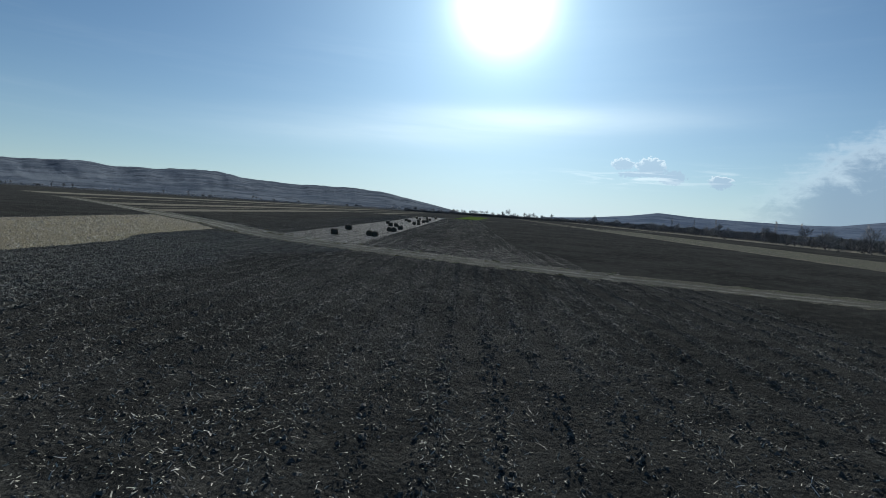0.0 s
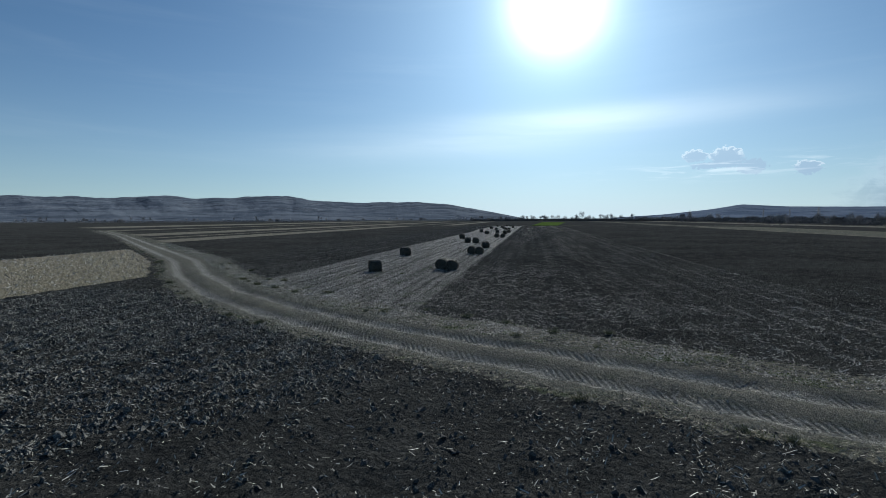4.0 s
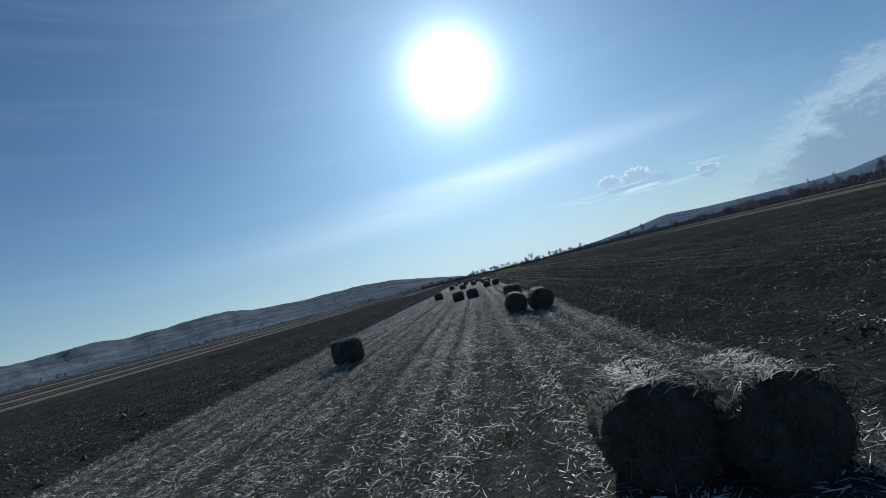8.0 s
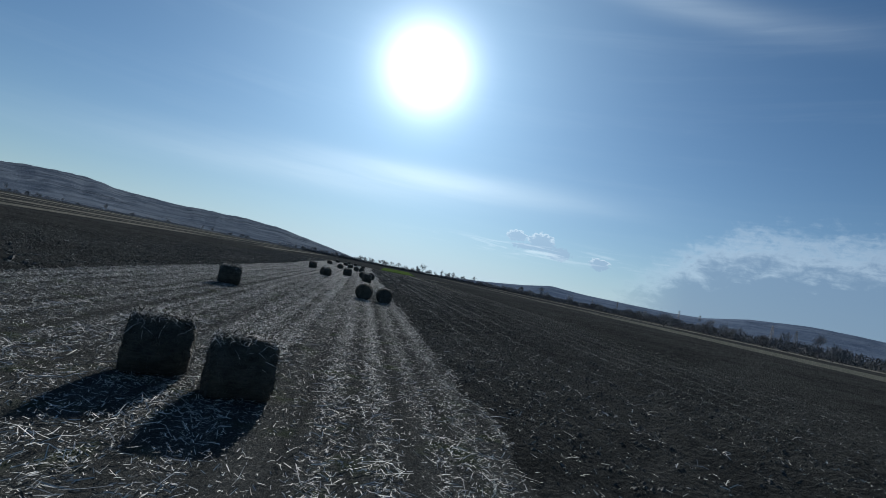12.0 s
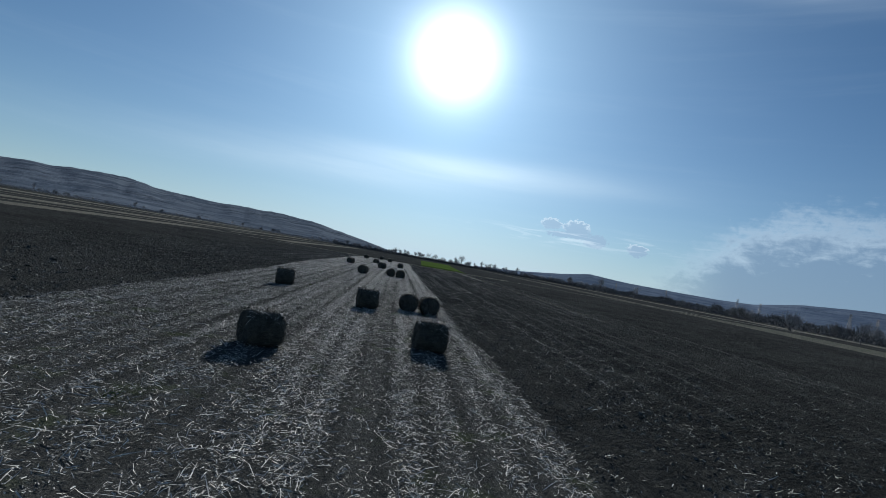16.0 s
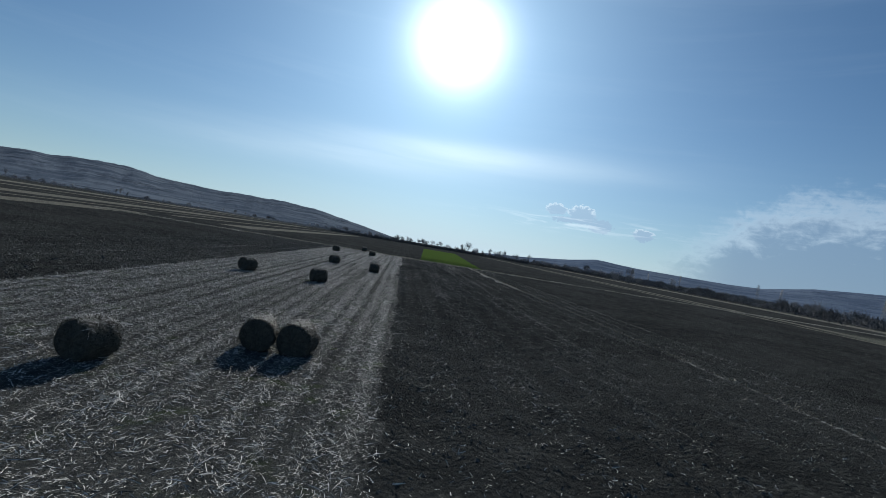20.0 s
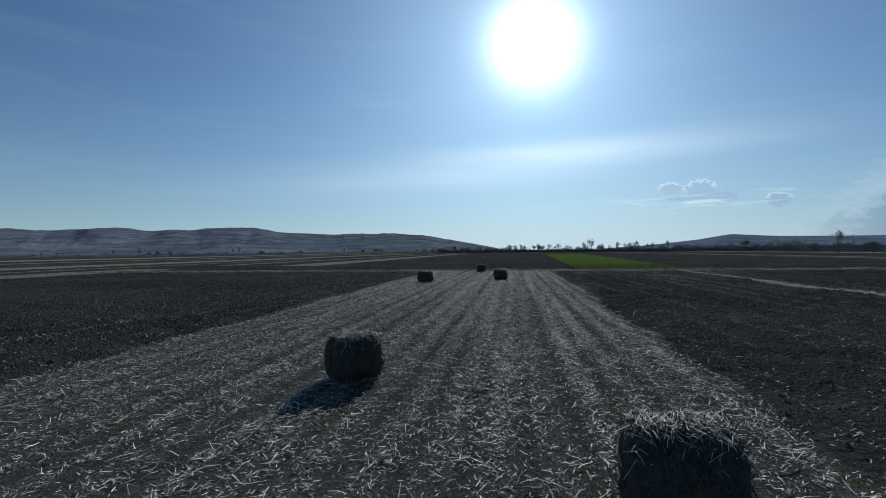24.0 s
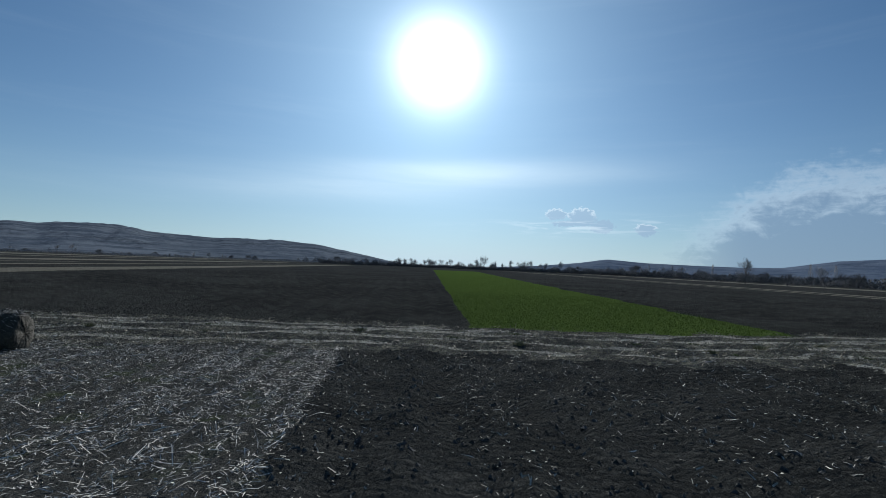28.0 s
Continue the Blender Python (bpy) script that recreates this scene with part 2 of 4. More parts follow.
def track_offset(x, y):
    """Signed distance from the middle of the dirt track (positive on its far side)."""
    best = np.full(np.shape(x), 1e9)
    side = np.zeros(np.shape(x))
    for (ax, ay), (bx, by) in zip(TRACK[:-1], TRACK[1:]):
        dx, dy = bx - ax, by - ay
        s = np.clip(((x - ax) * dx + (y - ay) * dy) / (dx * dx + dy * dy), 0, 1)
        d = np.hypot(x - ax - s * dx, y - ay - s * dy)
        near = d < best
        best = np.where(near, d, best)
        side = np.where(near, np.sign(dx * (y - ay) - dy * (x - ax)), side)
    return best * side


def track_along(x, y):
    """Metres along the track."""
    best, out, run = np.full(np.shape(x), 1e9), np.zeros(np.shape(x)), 0.0
    for (ax, ay), (bx, by) in zip(TRACK[:-1], TRACK[1:]):
        dx, dy = bx - ax, by - ay
        seg = math.hypot(dx, dy)
        s = np.clip(((x - ax) * dx + (y - ay) * dy) / (seg * seg), 0, 1)
        d = np.hypot(x - ax - s * dx, y - ay - s * dy)
        out = np.where(d < best, run + s * seg, out)
        best = np.minimum(best, d)
        run += seg
    return out


def strip_shift(y):
    """The strip's right-hand edge swings out a little towards its end."""
    return 0.3 * ramp(y, 250, 285)


def left_shift(y):
    """Its left-hand edge steps out half-way along."""
    return -1.1 * ramp(y, 188, 216)


def zones(x, y):
    """Weights of the kinds of ground at the points x, y."""
    w1 = (value_noise(x * 0.9, y * 0.35, 3) - 0.5) * 0.9 + (value_noise(x * 3.1, y * 2.1, 4) - 0.5) * 0.5
    d = track_offset(x, y) + w1 * 0.5
    xs, ys = x + w1 * 0.35, y + w1 * 1.2
    beyond = ramp(d, 2.3, 3.2)
    strip = ramp(xs - left_shift(y), STRIP_L - 0.15, STRIP_L + 0.15) * (1 - ramp(xs - strip_shift(y), STRIP_R - 0.15, STRIP_R + 0.15)) * beyond * (1 - ramp(ys, STRIP_END, STRIP_END + 1.5))
    # pale stubble field before the track
    yellow = (1 - ramp(xs + 4.0 * ramp(y, 41, 54), -9.0, -8.4)) * ramp(xs + 0.1 * (y - 60), -37.6, -36.8) * ramp(-d, 2.6, 3.4)
    track = 1 - ramp(np.abs(d), 1.5, 2.3)
    verge = np.where(d > 0, 1 - ramp(d, 2.7, 4.9), 1 - ramp(-d, 1.9, 2.9)) * (1 - track)
    # headland and track across the far end of the strip
    cross_y = 310.2 - 1.2 * np.exp(-((x - 20) / 6.0) ** 2) + 0.5 * ramp(x, 26, 34) - 0.03 * np.minimum(x, 0)
    cross = (1 - ramp(np.abs(ys - cross_y), 2.8, 3.8)) * ramp(x, -60, -55)
    rut = np.zeros(np.shape(x))
    for off, wide in ((-1.9, 0.16), (-0.2, 0.22), (1.5, 0.3), (2.6, 0.2)):
        mid = cross_y + off + 0.5 * (value_noise(x * 0.12, x * 0 + off * 7, 23) - 0.5)
        rut = np.maximum(rut, 1 - ramp(np.abs(y - mid), wide, wide + 0.22))
    rut = rut * cross * (0.45 + 0.55 * value_noise(x * 0.5, y, 9))
    # a balk of dead grass along the ploughland, and the pale strips of the far fields
    balk = (1 - ramp(np.abs(xs - 25.0 - 0.5 * (value_noise(x * 0, y * 0.05, 8) - 0.5)), 0.10, 0.45)) * (0.6 + 0.4 * value_noise(x * 0.8, y * 0.25, 21)) * (0.6 * ramp(ys, 182, 200) + 0.4 * ramp(ys, 248, 268)) * (1 - ramp(ys, 308, 311))
    green = ramp(xs - 0.045 * (y - 312.7), 14.3, 14.8) * (1 - ramp(xs - 0.08 * (y - 325), 29.7, 30.3)) * ramp(ys, 311.9, 313.0) * (1 - ramp(ys, 560, 566))
    pale = np.zeros(np.shape(x))
    after = ramp(d, 3.0, 4.5)
    for lo, hi, y0, y1 in ((-60, -50, 105, 320), (-70, -67, 60, 420), (-98, -82, 20, 700), (-112, -110, 0, 900), (-150, -138, -200, 1500), (-230, -190, -400, 1500),
                           (-40, -31, 333, 690), (-56, -52, 340, 780), (84, 86.5, 60, 690), (93, 96, 20, 690), (150, 170, 100, 800)):
        pale = np.maximum(pale, ramp(xs, lo - 0.5, lo + 0.5) * (1 - ramp(xs, hi - 0.5, hi + 0.5)) * ramp(y, y0, y0 + 5) * (1 - ramp(y, y1, y1 + 5)))
    pale = pale * np.where(x < 0, after, 1)
    meadow = ramp(xs, 86, 87) * (1 - ramp(xs, 112, 116)) * ramp(y, -200, -150) * (1 - ramp(y, 240, 330))
    return dict(strip=strip, yellow=yellow, track=track, verge=verge, cross=cross, balk=balk, green=green, pale=pale, meadow=meadow, rut=rut, d=d)


def relief(x, y, z):
    """Height of the ground."""
    tilled = 1 - np.clip(z["strip"] + z["track"] + z["verge"] + z["cross"] + z["green"] + z["pale"] + z["yellow"], 0, 1)
    near = 1 - ramp(np.hypot(np.maximum(np.abs(x - 8) - 45, 0), np.maximum(np.abs(y - 150) - 200, 0)), 0, 60)
    clod = (value_noise(x * 1.6, y * 1.5, 11) - 0.5) * 0.09 + (value_noise(x * 3.7, y * 3.5, 12) - 0.5) * 0.075
    furrow = 0.065 * np.sin(2 * math.pi * (x + 0.25 * value_noise(x * 0.3, y * 0.05, 14)) / 1.45)
    h = tilled * (clod + furrow)
    rows = 0.012 * np.sin(2 * math.pi * x / 0.75) + (value_noise(x * 2.2, y * 0.9, 15) - 0.5) * 0.035
    wheel = -0.05 * sum(np.exp(-((x - c - 0.25 * (value_noise(x * 0, y * 0.04, 16) - 0.5)) / 0.28) ** 2) for c in LANES)
    h += z["strip"] * (rows + wheel + 0.05)
    rut = -0.13 * (np.exp(-((np.abs(z["d"]) - 0.95) / 0.28) ** 2)) + 0.05 * np.exp(-(z["d"] / 0.4) ** 2) + 0.05 * np.exp(-((np.abs(z["d"]) - 1.6) / 0.25) ** 2)
    h += (z["track"] + 0.4 * z["verge"]) * (rut + (value_noise(x * 2.0, y * 2.0, 17) - 0.5) * 0.05)
    h += z["verge"] * ((value_noise(x * 1.1, y * 1.1, 18) - 0.4) * 0.10)
    h += z["cross"] * ((value_noise(x * 0.8, y * 1.6, 19) - 0.4) * 0.16 - 0.07 * z["rut"])
    h += z["balk"] * (0.08 + 0.1 * value_noise(x * 1.3, y * 1.3, 20))
    return h * near


def steps(parts):
    """Grid lines from (start, end, step) stretches."""
    out = []
    for a, b, s in parts:
        out.extend(np.linspace(a, b, max(1, round((b - a) / s)), endpoint=False))
    return out


def outward(start, end, first, grow):
    out, s = [], first
    v = start
    while v < end:
        out.append(v)
        v += s
        s *= grow
    return out + [end]


def mesh_from(name, verts, faces_loop, mats, smooth_on=True):
    """A mesh of quads from arrays."""
    me = bpy.data.meshes.new(name)
    n = len(faces_loop)
    k = faces_loop.shape[1]
    me.vertices.add(len(verts))
    me.vertices.foreach_set("co", np.asarray(verts, np.float32).ravel())
    me.loops.add(n * k)
    me.loops.foreach_set("vertex_index", np.asarray(faces_loop, np.int32).ravel())
    me.polygons.add(n)
    me.polygons.foreach_set("loop_start", np.arange(0, n * k, k, dtype=np.int32))
    me.polygons.foreach_set("use_smooth", np.full(n, smooth_on))
    for m in mats:
        me.materials.append(m)
    me.update(calc_edges=True)
    me.validate()
    return me


def ground_material():
    m, nt, bsdf, pos = material("farmland")

    def weight(name):
        n = nt.nodes.new("ShaderNodeAttribute")
        n.attribute_name = name
        return n.outputs["Fac"]

    flat = scaled(nt, pos, 1, 1, 0.2)
    big, mid = noise_node(nt, flat, 0.09, 3), noise_node(nt, flat, 0.9, 4, 0.6)
    fine, grit = noise_node(nt, flat, 6.0, 5, 0.65), noise_node(nt, flat, 26.0, 4, 0.7)
    ragged = calc(nt, "MULTIPLY", calc(nt, "SUBTRACT", fine, 0.5), 0.9)

    def edge(name, lo=0.4, hi=0.6):
        return smooth(nt, calc(nt, "ADD", weight(name), ragged), lo, hi)

    # ploughed soil, with drier crumbs and chaff
    soil = mixed(nt, smooth(nt, big, 0.35, 0.65), SOIL_DARK, SOIL_LIGHT)
    soil = mixed(nt, calc(nt, "MULTIPLY", smooth(nt, mid, 0.4, 0.7), 0.5), soil, SOIL_DRY)
    soil = mixed(nt, smooth(nt, grit, 0.64, 0.72), soil, CHAFF)
    # stubble with trodden stalks
    stalks = noise_node(nt, scaled(nt, flat, 32, 12, 1), 1.0, 5, 0.7, 1.5)
    stalks2 = noise_node(nt, scaled(nt, flat, 13, 36, 1), 1.0, 5, 0.7, 1.5)
    lit = calc(nt, "MAXIMUM", smooth(nt, stalks, 0.5, 0.66), smooth(nt, stalks2, 0.52, 0.68))
    stub = mixed(nt, lit, mixed(nt, mid, STUBBLE_DARK, SOIL_DRY), STUBBLE_LIGHT)
    sepx = nt.nodes.new("ShaderNodeSeparateXYZ")
    link(nt, pos, sepx.inputs[0])
    rows = calc(nt, "SINE", calc(nt, "MULTIPLY", calc(nt, "ADD", sepx.outputs[0], calc(nt, "MULTIPLY", mid, 0.25)), 2 * math.pi / 0.75))
    stub = mixed(nt, calc(nt, "MULTIPLY", smooth(nt, calc(nt, "ADD", rows, calc(nt, "MULTIPLY", ragged, 2.0)), 0.1, 0.9), 0.5), stub, STUBBLE_DARK)
    weeds = calc(nt, "MULTIPLY", smooth(nt, mid, 0.54, 0.7), 0.65)
    stub = mixed(nt, weeds, stub, WEED)
    yell = mixed(nt, smooth(nt, fine, 0.35, 0.65), YELLOW_DARK, YELLOW_LIGHT)
    off, along = calc(nt, "ABSOLUTE", weight("off")), weight("along")
    wheel = calc(nt, "SUBTRACT", 1.0, smooth(nt, calc(nt, "ADD", calc(nt, "ABSOLUTE", calc(nt, "SUBTRACT", off, 0.95)), calc(nt, "MULTIPLY", ragged, 1.1)), 0.16, 0.5))
    dirt = mixed(nt, smooth(nt, fine, 0.35, 0.65), DIRT_DARK, GRASS_DEAD)
    dirt = mixed(nt, calc(nt, "MULTIPLY", smooth(nt, mid, 0.5, 0.7), 0.5), dirt, GRASS_LIVE)
    dirt = mixed(nt, calc(nt, "ADD", calc(nt, "MULTIPLY", wheel, 0.7), 0.13), dirt, DIRT_LIGHT)
    dirt = mixed(nt, calc(nt, "MULTIPLY", smooth(nt, grit, 0.45, 0.6), 0.7), dirt, DIRT_DARK)
    # tyre lugs pressed into the ruts, crumbled away here and there
    tread = calc(nt, "SINE", calc(nt, "MULTIPLY", calc(nt, "ADD", along, calc(nt, "ABSOLUTE", calc(nt, "SUBTRACT", off, 0.95))), 30.0))
    in_rut = calc(nt, "SUBTRACT", 1.0, smooth(nt, calc(nt, "ABSOLUTE", calc(nt, "SUBTRACT", off, 0.95)), 0.3, 0.55))
    printed = calc(nt, "MULTIPLY", in_rut, smooth(nt, mid, 0.38, 0.6))
    # the pressed grooves get a darker colour, painting the shade in them
    dirt = mixed(nt, calc(nt, "MULTIPLY", calc(nt, "MULTIPLY", smooth(nt, calc(nt, "ADD", tread, calc(nt, "MULTIPLY", ragged, 1.5)), 0.0, 0.7), printed), 0.6), dirt, DIRT_DARK)
    scuff = noise_node(nt, scaled(nt, flat, 14, 14, 1), 1.0, 5, 0.7, 2.0)
    dirt = mixed(nt, calc(nt, "MULTIPLY", smooth(nt, scuff, 0.5, 0.62), 0.55), dirt, SOIL_DRY)
    grass = mixed(nt, smooth(nt, fine, 0.4, 0.62), SOIL_DRY, GRASS_DEAD)
    grass = mixed(nt, calc(nt, "MULTIPLY", smooth(nt, mid, 0.52, 0.66), 0.7), grass, GRASS_LIVE)
    grass = mixed(nt, smooth(nt, grit, 0.55, 0.68), grass, STUBBLE_LIGHT)
    crop = mixed(nt, smooth(nt, fine, 0.3, 0.7), CROP_DARK, CROP_LIGHT)
    pale = mixed(nt, smooth(nt, mid, 0.3, 0.7), PALE_DARK, PALE_LIGHT)
    col = soil
    for name, c in (("pale", pale), ("meadow", grass), ("yellow", yell), ("strip", stub), ("green", crop), ("balk", mixed(nt, smooth(nt, fine, 0.35, 0.6), GRASS_DEAD, DIRT_LIGHT)), ("cross", mixed(nt, smooth(nt, mid, 0.4, 0.6), grass, mixed(nt, fine, STUBBLE_DARK, SOIL_DRY))), ("verge", grass), ("track", dirt), ("rut", mixed(nt, smooth(nt, fine, 0.3, 0.7), GRASS_DEAD, DIRT_LIGHT))):
        col = mixed(nt, edge(name), col, c)
    link(nt, col, bsdf.inputs["Base Color"])
    bsdf.inputs["Roughness"].default_value = 1.0
    bsdf.inputs["Specular IOR Level"].default_value = 0.0
    bsdf.inputs["Diffuse Roughness"].default_value = 0.3
    h = calc(nt, "ADD", calc(nt, "MULTIPLY", fine, 0.7), calc(nt, "ADD", calc(nt, "MULTIPLY", grit, 0.3), calc(nt, "MULTIPLY", lit, 0.25)))
    # cloddy structure of the turned soil
    lump = nt.nodes.new("ShaderNodeTexVoronoi")
    lump.inputs["Scale"].default_value, lump.inputs["Randomness"].default_value = 6.5, 1.0
    warp = nt.nodes.new("ShaderNodeVectorMath")
    warp.operation = "ADD"
    link(nt, flat, warp.inputs[0])
    link(nt, calc(nt, "MULTIPLY", mid, 0.35), warp.inputs[1])
    link(nt, warp.outputs[0], lump.inputs["Vector"])
    bare = calc(nt, "SUBTRACT", 1.0, calc(nt, "MAXIMUM", calc(nt, "MAXIMUM", weight("strip"), weight("track")), calc(nt, "MAXIMUM", weight("green"), weight("pale"))))
    h = calc(nt, "ADD", h, calc(nt, "MULTIPLY", calc(nt, "MULTIPLY", calc(nt, "SUBTRACT", 1.0, lump.outputs["Distance"]), bare), 0.75))
    h = calc(nt, "ADD", h, calc(nt, "MULTIPLY", calc(nt, "MULTIPLY", tread, calc(nt, "MULTIPLY", printed, edge("track"))), -0.25))
    bump(nt, bsdf, h, 1.0, 0.14)
    return m


SOIL_DARK, SOIL_LIGHT, SOIL_DRY, CHAFF = (0.0396, 0.0426, 0.042), (0.06, 0.0642, 0.0624), (0.096, 0.101, 0.096), (0.228, 0.24, 0.222)
STUBBLE_DARK, STUBBLE_LIGHT, WEED = (0.0587, 0.0625, 0.06), (0.275, 0.28, 0.263), (0.0825, 0.107, 0.0575)
YELLOW_DARK, YELLOW_LIGHT = (0.178, 0.167, 0.124), (0.402, 0.374, 0.282)
DIRT_DARK, DIRT_LIGHT = (0.114, 0.118, 0.109), (0.494, 0.507, 0.468)
GRASS_DEAD, GRASS_LIVE = (0.227, 0.226, 0.179), (0.0806, 0.111, 0.0494)
CROP_DARK, CROP_LIGHT = (0.0744, 0.12, 0.0312), (0.0984, 0.156, 0.0408)
PALE_DARK, PALE_LIGHT = (0.15, 0.146, 0.122), (0.28, 0.272, 0.226)


def build_ground():
    xs = [-v for v in outward(60, 5200, 2.0, 1.09)][::-1] + steps([(-60, -22, 0.9), (-22, -10, 0.5), (-10, 20, 0.27), (20, 30, 0.45), (30, 60, 0.9)]) + outward(60, 5200, 1.5, 1.09)
    ys = [-v for v in outward(18, 4000, 2.0, 1.15)][::-1] + steps([(-18, 0, 0.6), (0, 40, 0.34), (40, 66, 0.22), (66, 300, 0.6), (300, 318, 0.34), (318, 420, 0.9)]) + outward(420, 5200, 1.4, 1.07)
    xs, ys = np.unique(np.array(xs)), np.unique(np.array(ys))
    nx, ny = len(xs), len(ys)
    X, Y = np.meshgrid(xs, ys)
    X, Y = X.ravel(), Y.ravel()
    z = zones(X, Y)
    H = relief(X, Y, z)
    i = (np.arange(ny - 1)[:, None] * nx + np.arange(nx - 1)).ravel()
    faces = np.stack([i, i + 1, i + 1 + nx, i + nx], 1)
    me = mesh_from("ground", np.stack([X, Y, H], 1), faces, [ground_material()])
    for name in ("strip", "yellow", "track", "verge", "cross", "balk", "green", "pale", "meadow", "rut"):
        at = me.attributes.new(name, "FLOAT", "POINT")
        at.data.foreach_set("value", z[name].astype(np.float32))
    for name, v in (("along", track_along(X, Y)), ("off", np.clip(track_offset(X, Y), -20, 20))):
        at = me.attributes.new(name, "FLOAT", "POINT")
        at.data.foreach_set("value", v.astype(np.float32))
    return tagged(new("ground", me), "flat farmland of dark ploughed strips, stubble and dirt tracks", "ground", kind="structure")


ground = build_ground()


def ground_z(x, y):
    x, y = np.atleast_1d(np.asarray(x, float)), np.atleast_1d(np.asarray(y, float))
    return relief(x, y, zones(x, y))


# ---------- hills ----------
def ridge(name, label, knots, dist, foot, mat, seed, rough=0.06):
    """A range of hills: the skyline (bearing, height in degrees) at a distance, falling towards a foot nearer by."""
    az = np.linspace(knots[0][0], knots[-1][0], 260)
    el = np.interp(az, [k[0] for k in knots], [k[1] for k in knots])
    rows = 26
    V = []
    for r in range(rows + 4):
        s = r / (rows - 1)
        dd = foot + (dist - foot) * s
        prof = ramp(np.minimum(s, 1), 0.0, 1.0) ** 1.15 * (1 if s <= 1 else max(0, 1 - (s - 1) * 4))
        gully = (value_noise(az * 0.6 + seed + s * 1.5, az * 0 + s * 2.0, seed) - 0.5) * 0.7 + (value_noise(az * 1.9 - s * 2.0, az * 0 + s * 3, seed + 1) - 0.5) * 0.5 + (value_noise(az * 5.0, az * 0 + s * 4, seed + 2) - 0.5) * 0.22
        h = np.tan(np.radians(el)) * dist * prof * (1 + gully * rough * 2.2 * (1 - s) * s * 4)
        if r == rows - 1:
            h = np.tan(np.radians(el)) * dist * (1 + (value_noise(az * 6, az * 0, seed + 5) - 0.5) * 0.03)
        a = np.radians(az)
        V.append(np.stack([8 + np.sin(a) * dd, 150 + np.cos(a) * dd, np.maximum(h, -2.0) - 0.5], 1))
    V = np.concatenate(V)
    n = len(az)
    i = (np.arange(rows + 3)[:, None] * n + np.arange(n - 1)).ravel()
    me = mesh_from(name, V, np.stack([i, i + 1, i + 1 + n, i + n], 1), [mat])
    return tagged(new(name, me), label, "hill", kind="structure")


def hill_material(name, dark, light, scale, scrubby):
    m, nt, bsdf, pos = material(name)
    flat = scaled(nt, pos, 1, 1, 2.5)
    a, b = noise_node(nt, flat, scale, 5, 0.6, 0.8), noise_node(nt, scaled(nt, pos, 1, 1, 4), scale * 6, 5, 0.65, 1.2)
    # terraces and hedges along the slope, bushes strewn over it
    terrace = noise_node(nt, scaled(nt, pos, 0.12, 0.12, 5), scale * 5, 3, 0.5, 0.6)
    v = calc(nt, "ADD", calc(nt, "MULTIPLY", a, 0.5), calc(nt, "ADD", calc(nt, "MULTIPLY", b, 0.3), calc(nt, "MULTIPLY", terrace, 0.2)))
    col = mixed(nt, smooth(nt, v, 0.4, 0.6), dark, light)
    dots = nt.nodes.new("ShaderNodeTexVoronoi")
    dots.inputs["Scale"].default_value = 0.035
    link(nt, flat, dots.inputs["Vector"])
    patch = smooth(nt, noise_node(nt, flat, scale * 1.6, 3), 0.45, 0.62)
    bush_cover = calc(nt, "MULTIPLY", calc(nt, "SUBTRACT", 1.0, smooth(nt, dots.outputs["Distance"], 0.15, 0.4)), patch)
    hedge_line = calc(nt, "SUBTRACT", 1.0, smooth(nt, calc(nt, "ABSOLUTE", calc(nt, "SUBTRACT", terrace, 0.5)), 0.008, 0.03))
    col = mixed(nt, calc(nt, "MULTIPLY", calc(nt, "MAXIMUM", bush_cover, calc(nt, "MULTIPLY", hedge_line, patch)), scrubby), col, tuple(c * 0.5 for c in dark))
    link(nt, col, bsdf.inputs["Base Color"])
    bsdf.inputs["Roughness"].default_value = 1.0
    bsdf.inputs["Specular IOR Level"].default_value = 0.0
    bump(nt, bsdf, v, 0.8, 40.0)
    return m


# distance haze is put into these slope colours as a blue cast
hazed_grazed = hill_material("hazed_grazed_slope", (0.066, 0.088, 0.120), (0.138, 0.166, 0.200), 0.0045, 0.8)
hazed_wooded = hill_material("hazed_wooded_slope", (0.072, 0.102, 0.152), (0.125, 0.162, 0.22), 0.004, 0.5)
ridge("hills", "long bare grassy hill range on the horizon", [(-100, 1.6), (-75, 2.0), (-59, 1.9), (-53, 2.1), (-48, 2.2), (-45, 2.1), (-40, 2.45), (-37.7, 2.2), (-33.6, 2.3), (-30, 2.5), (-27.6, 2.5), (-25.5, 2.1), (-22.5, 1.95), (-19.6, 1.85), (-14.3, 1.95), (-10, 1.75), (-6.3, 1.1), (-3.1, 0.55), (-0.5, 0.05)], 3600, 900, hazed_grazed, 31, 0.09)
ridge("mountains", "distant hills beyond the trees, coloured blue for haze", [(9, 0.1), (12.5, 0.3), (14.3, 0.42), (18.6, 0.9), (21.5, 1.36), (23, 1.25), (25.3, 1.1), (30, 1.0), (34, 0.95), (37, 1.05), (41, 1.75), (46, 2.1), (49, 2.0), (52, 1.85), (60, 1.6), (75, 1.9), (100, 1.5)], 4300, 2200, hazed_wooded, 47, 0.03)


# ---------- things ----------
def part(name, bm, mat, parent, label="", smooth_on=True):
    """Links a bmesh (or a mesh) as one part under its thing."""
    if isinstance(bm, bmesh.types.BMesh):
        me = bpy.data.meshes.new(name)
        bm.to_mesh(me)
        bm.free()
        me.materials.append(mat)
    else:
        me = bm
    for p in me.polygons:
        p.use_smooth = smooth_on
    ob = new(name, me)
    ob.parent = parent
    return tagged(ob, label)


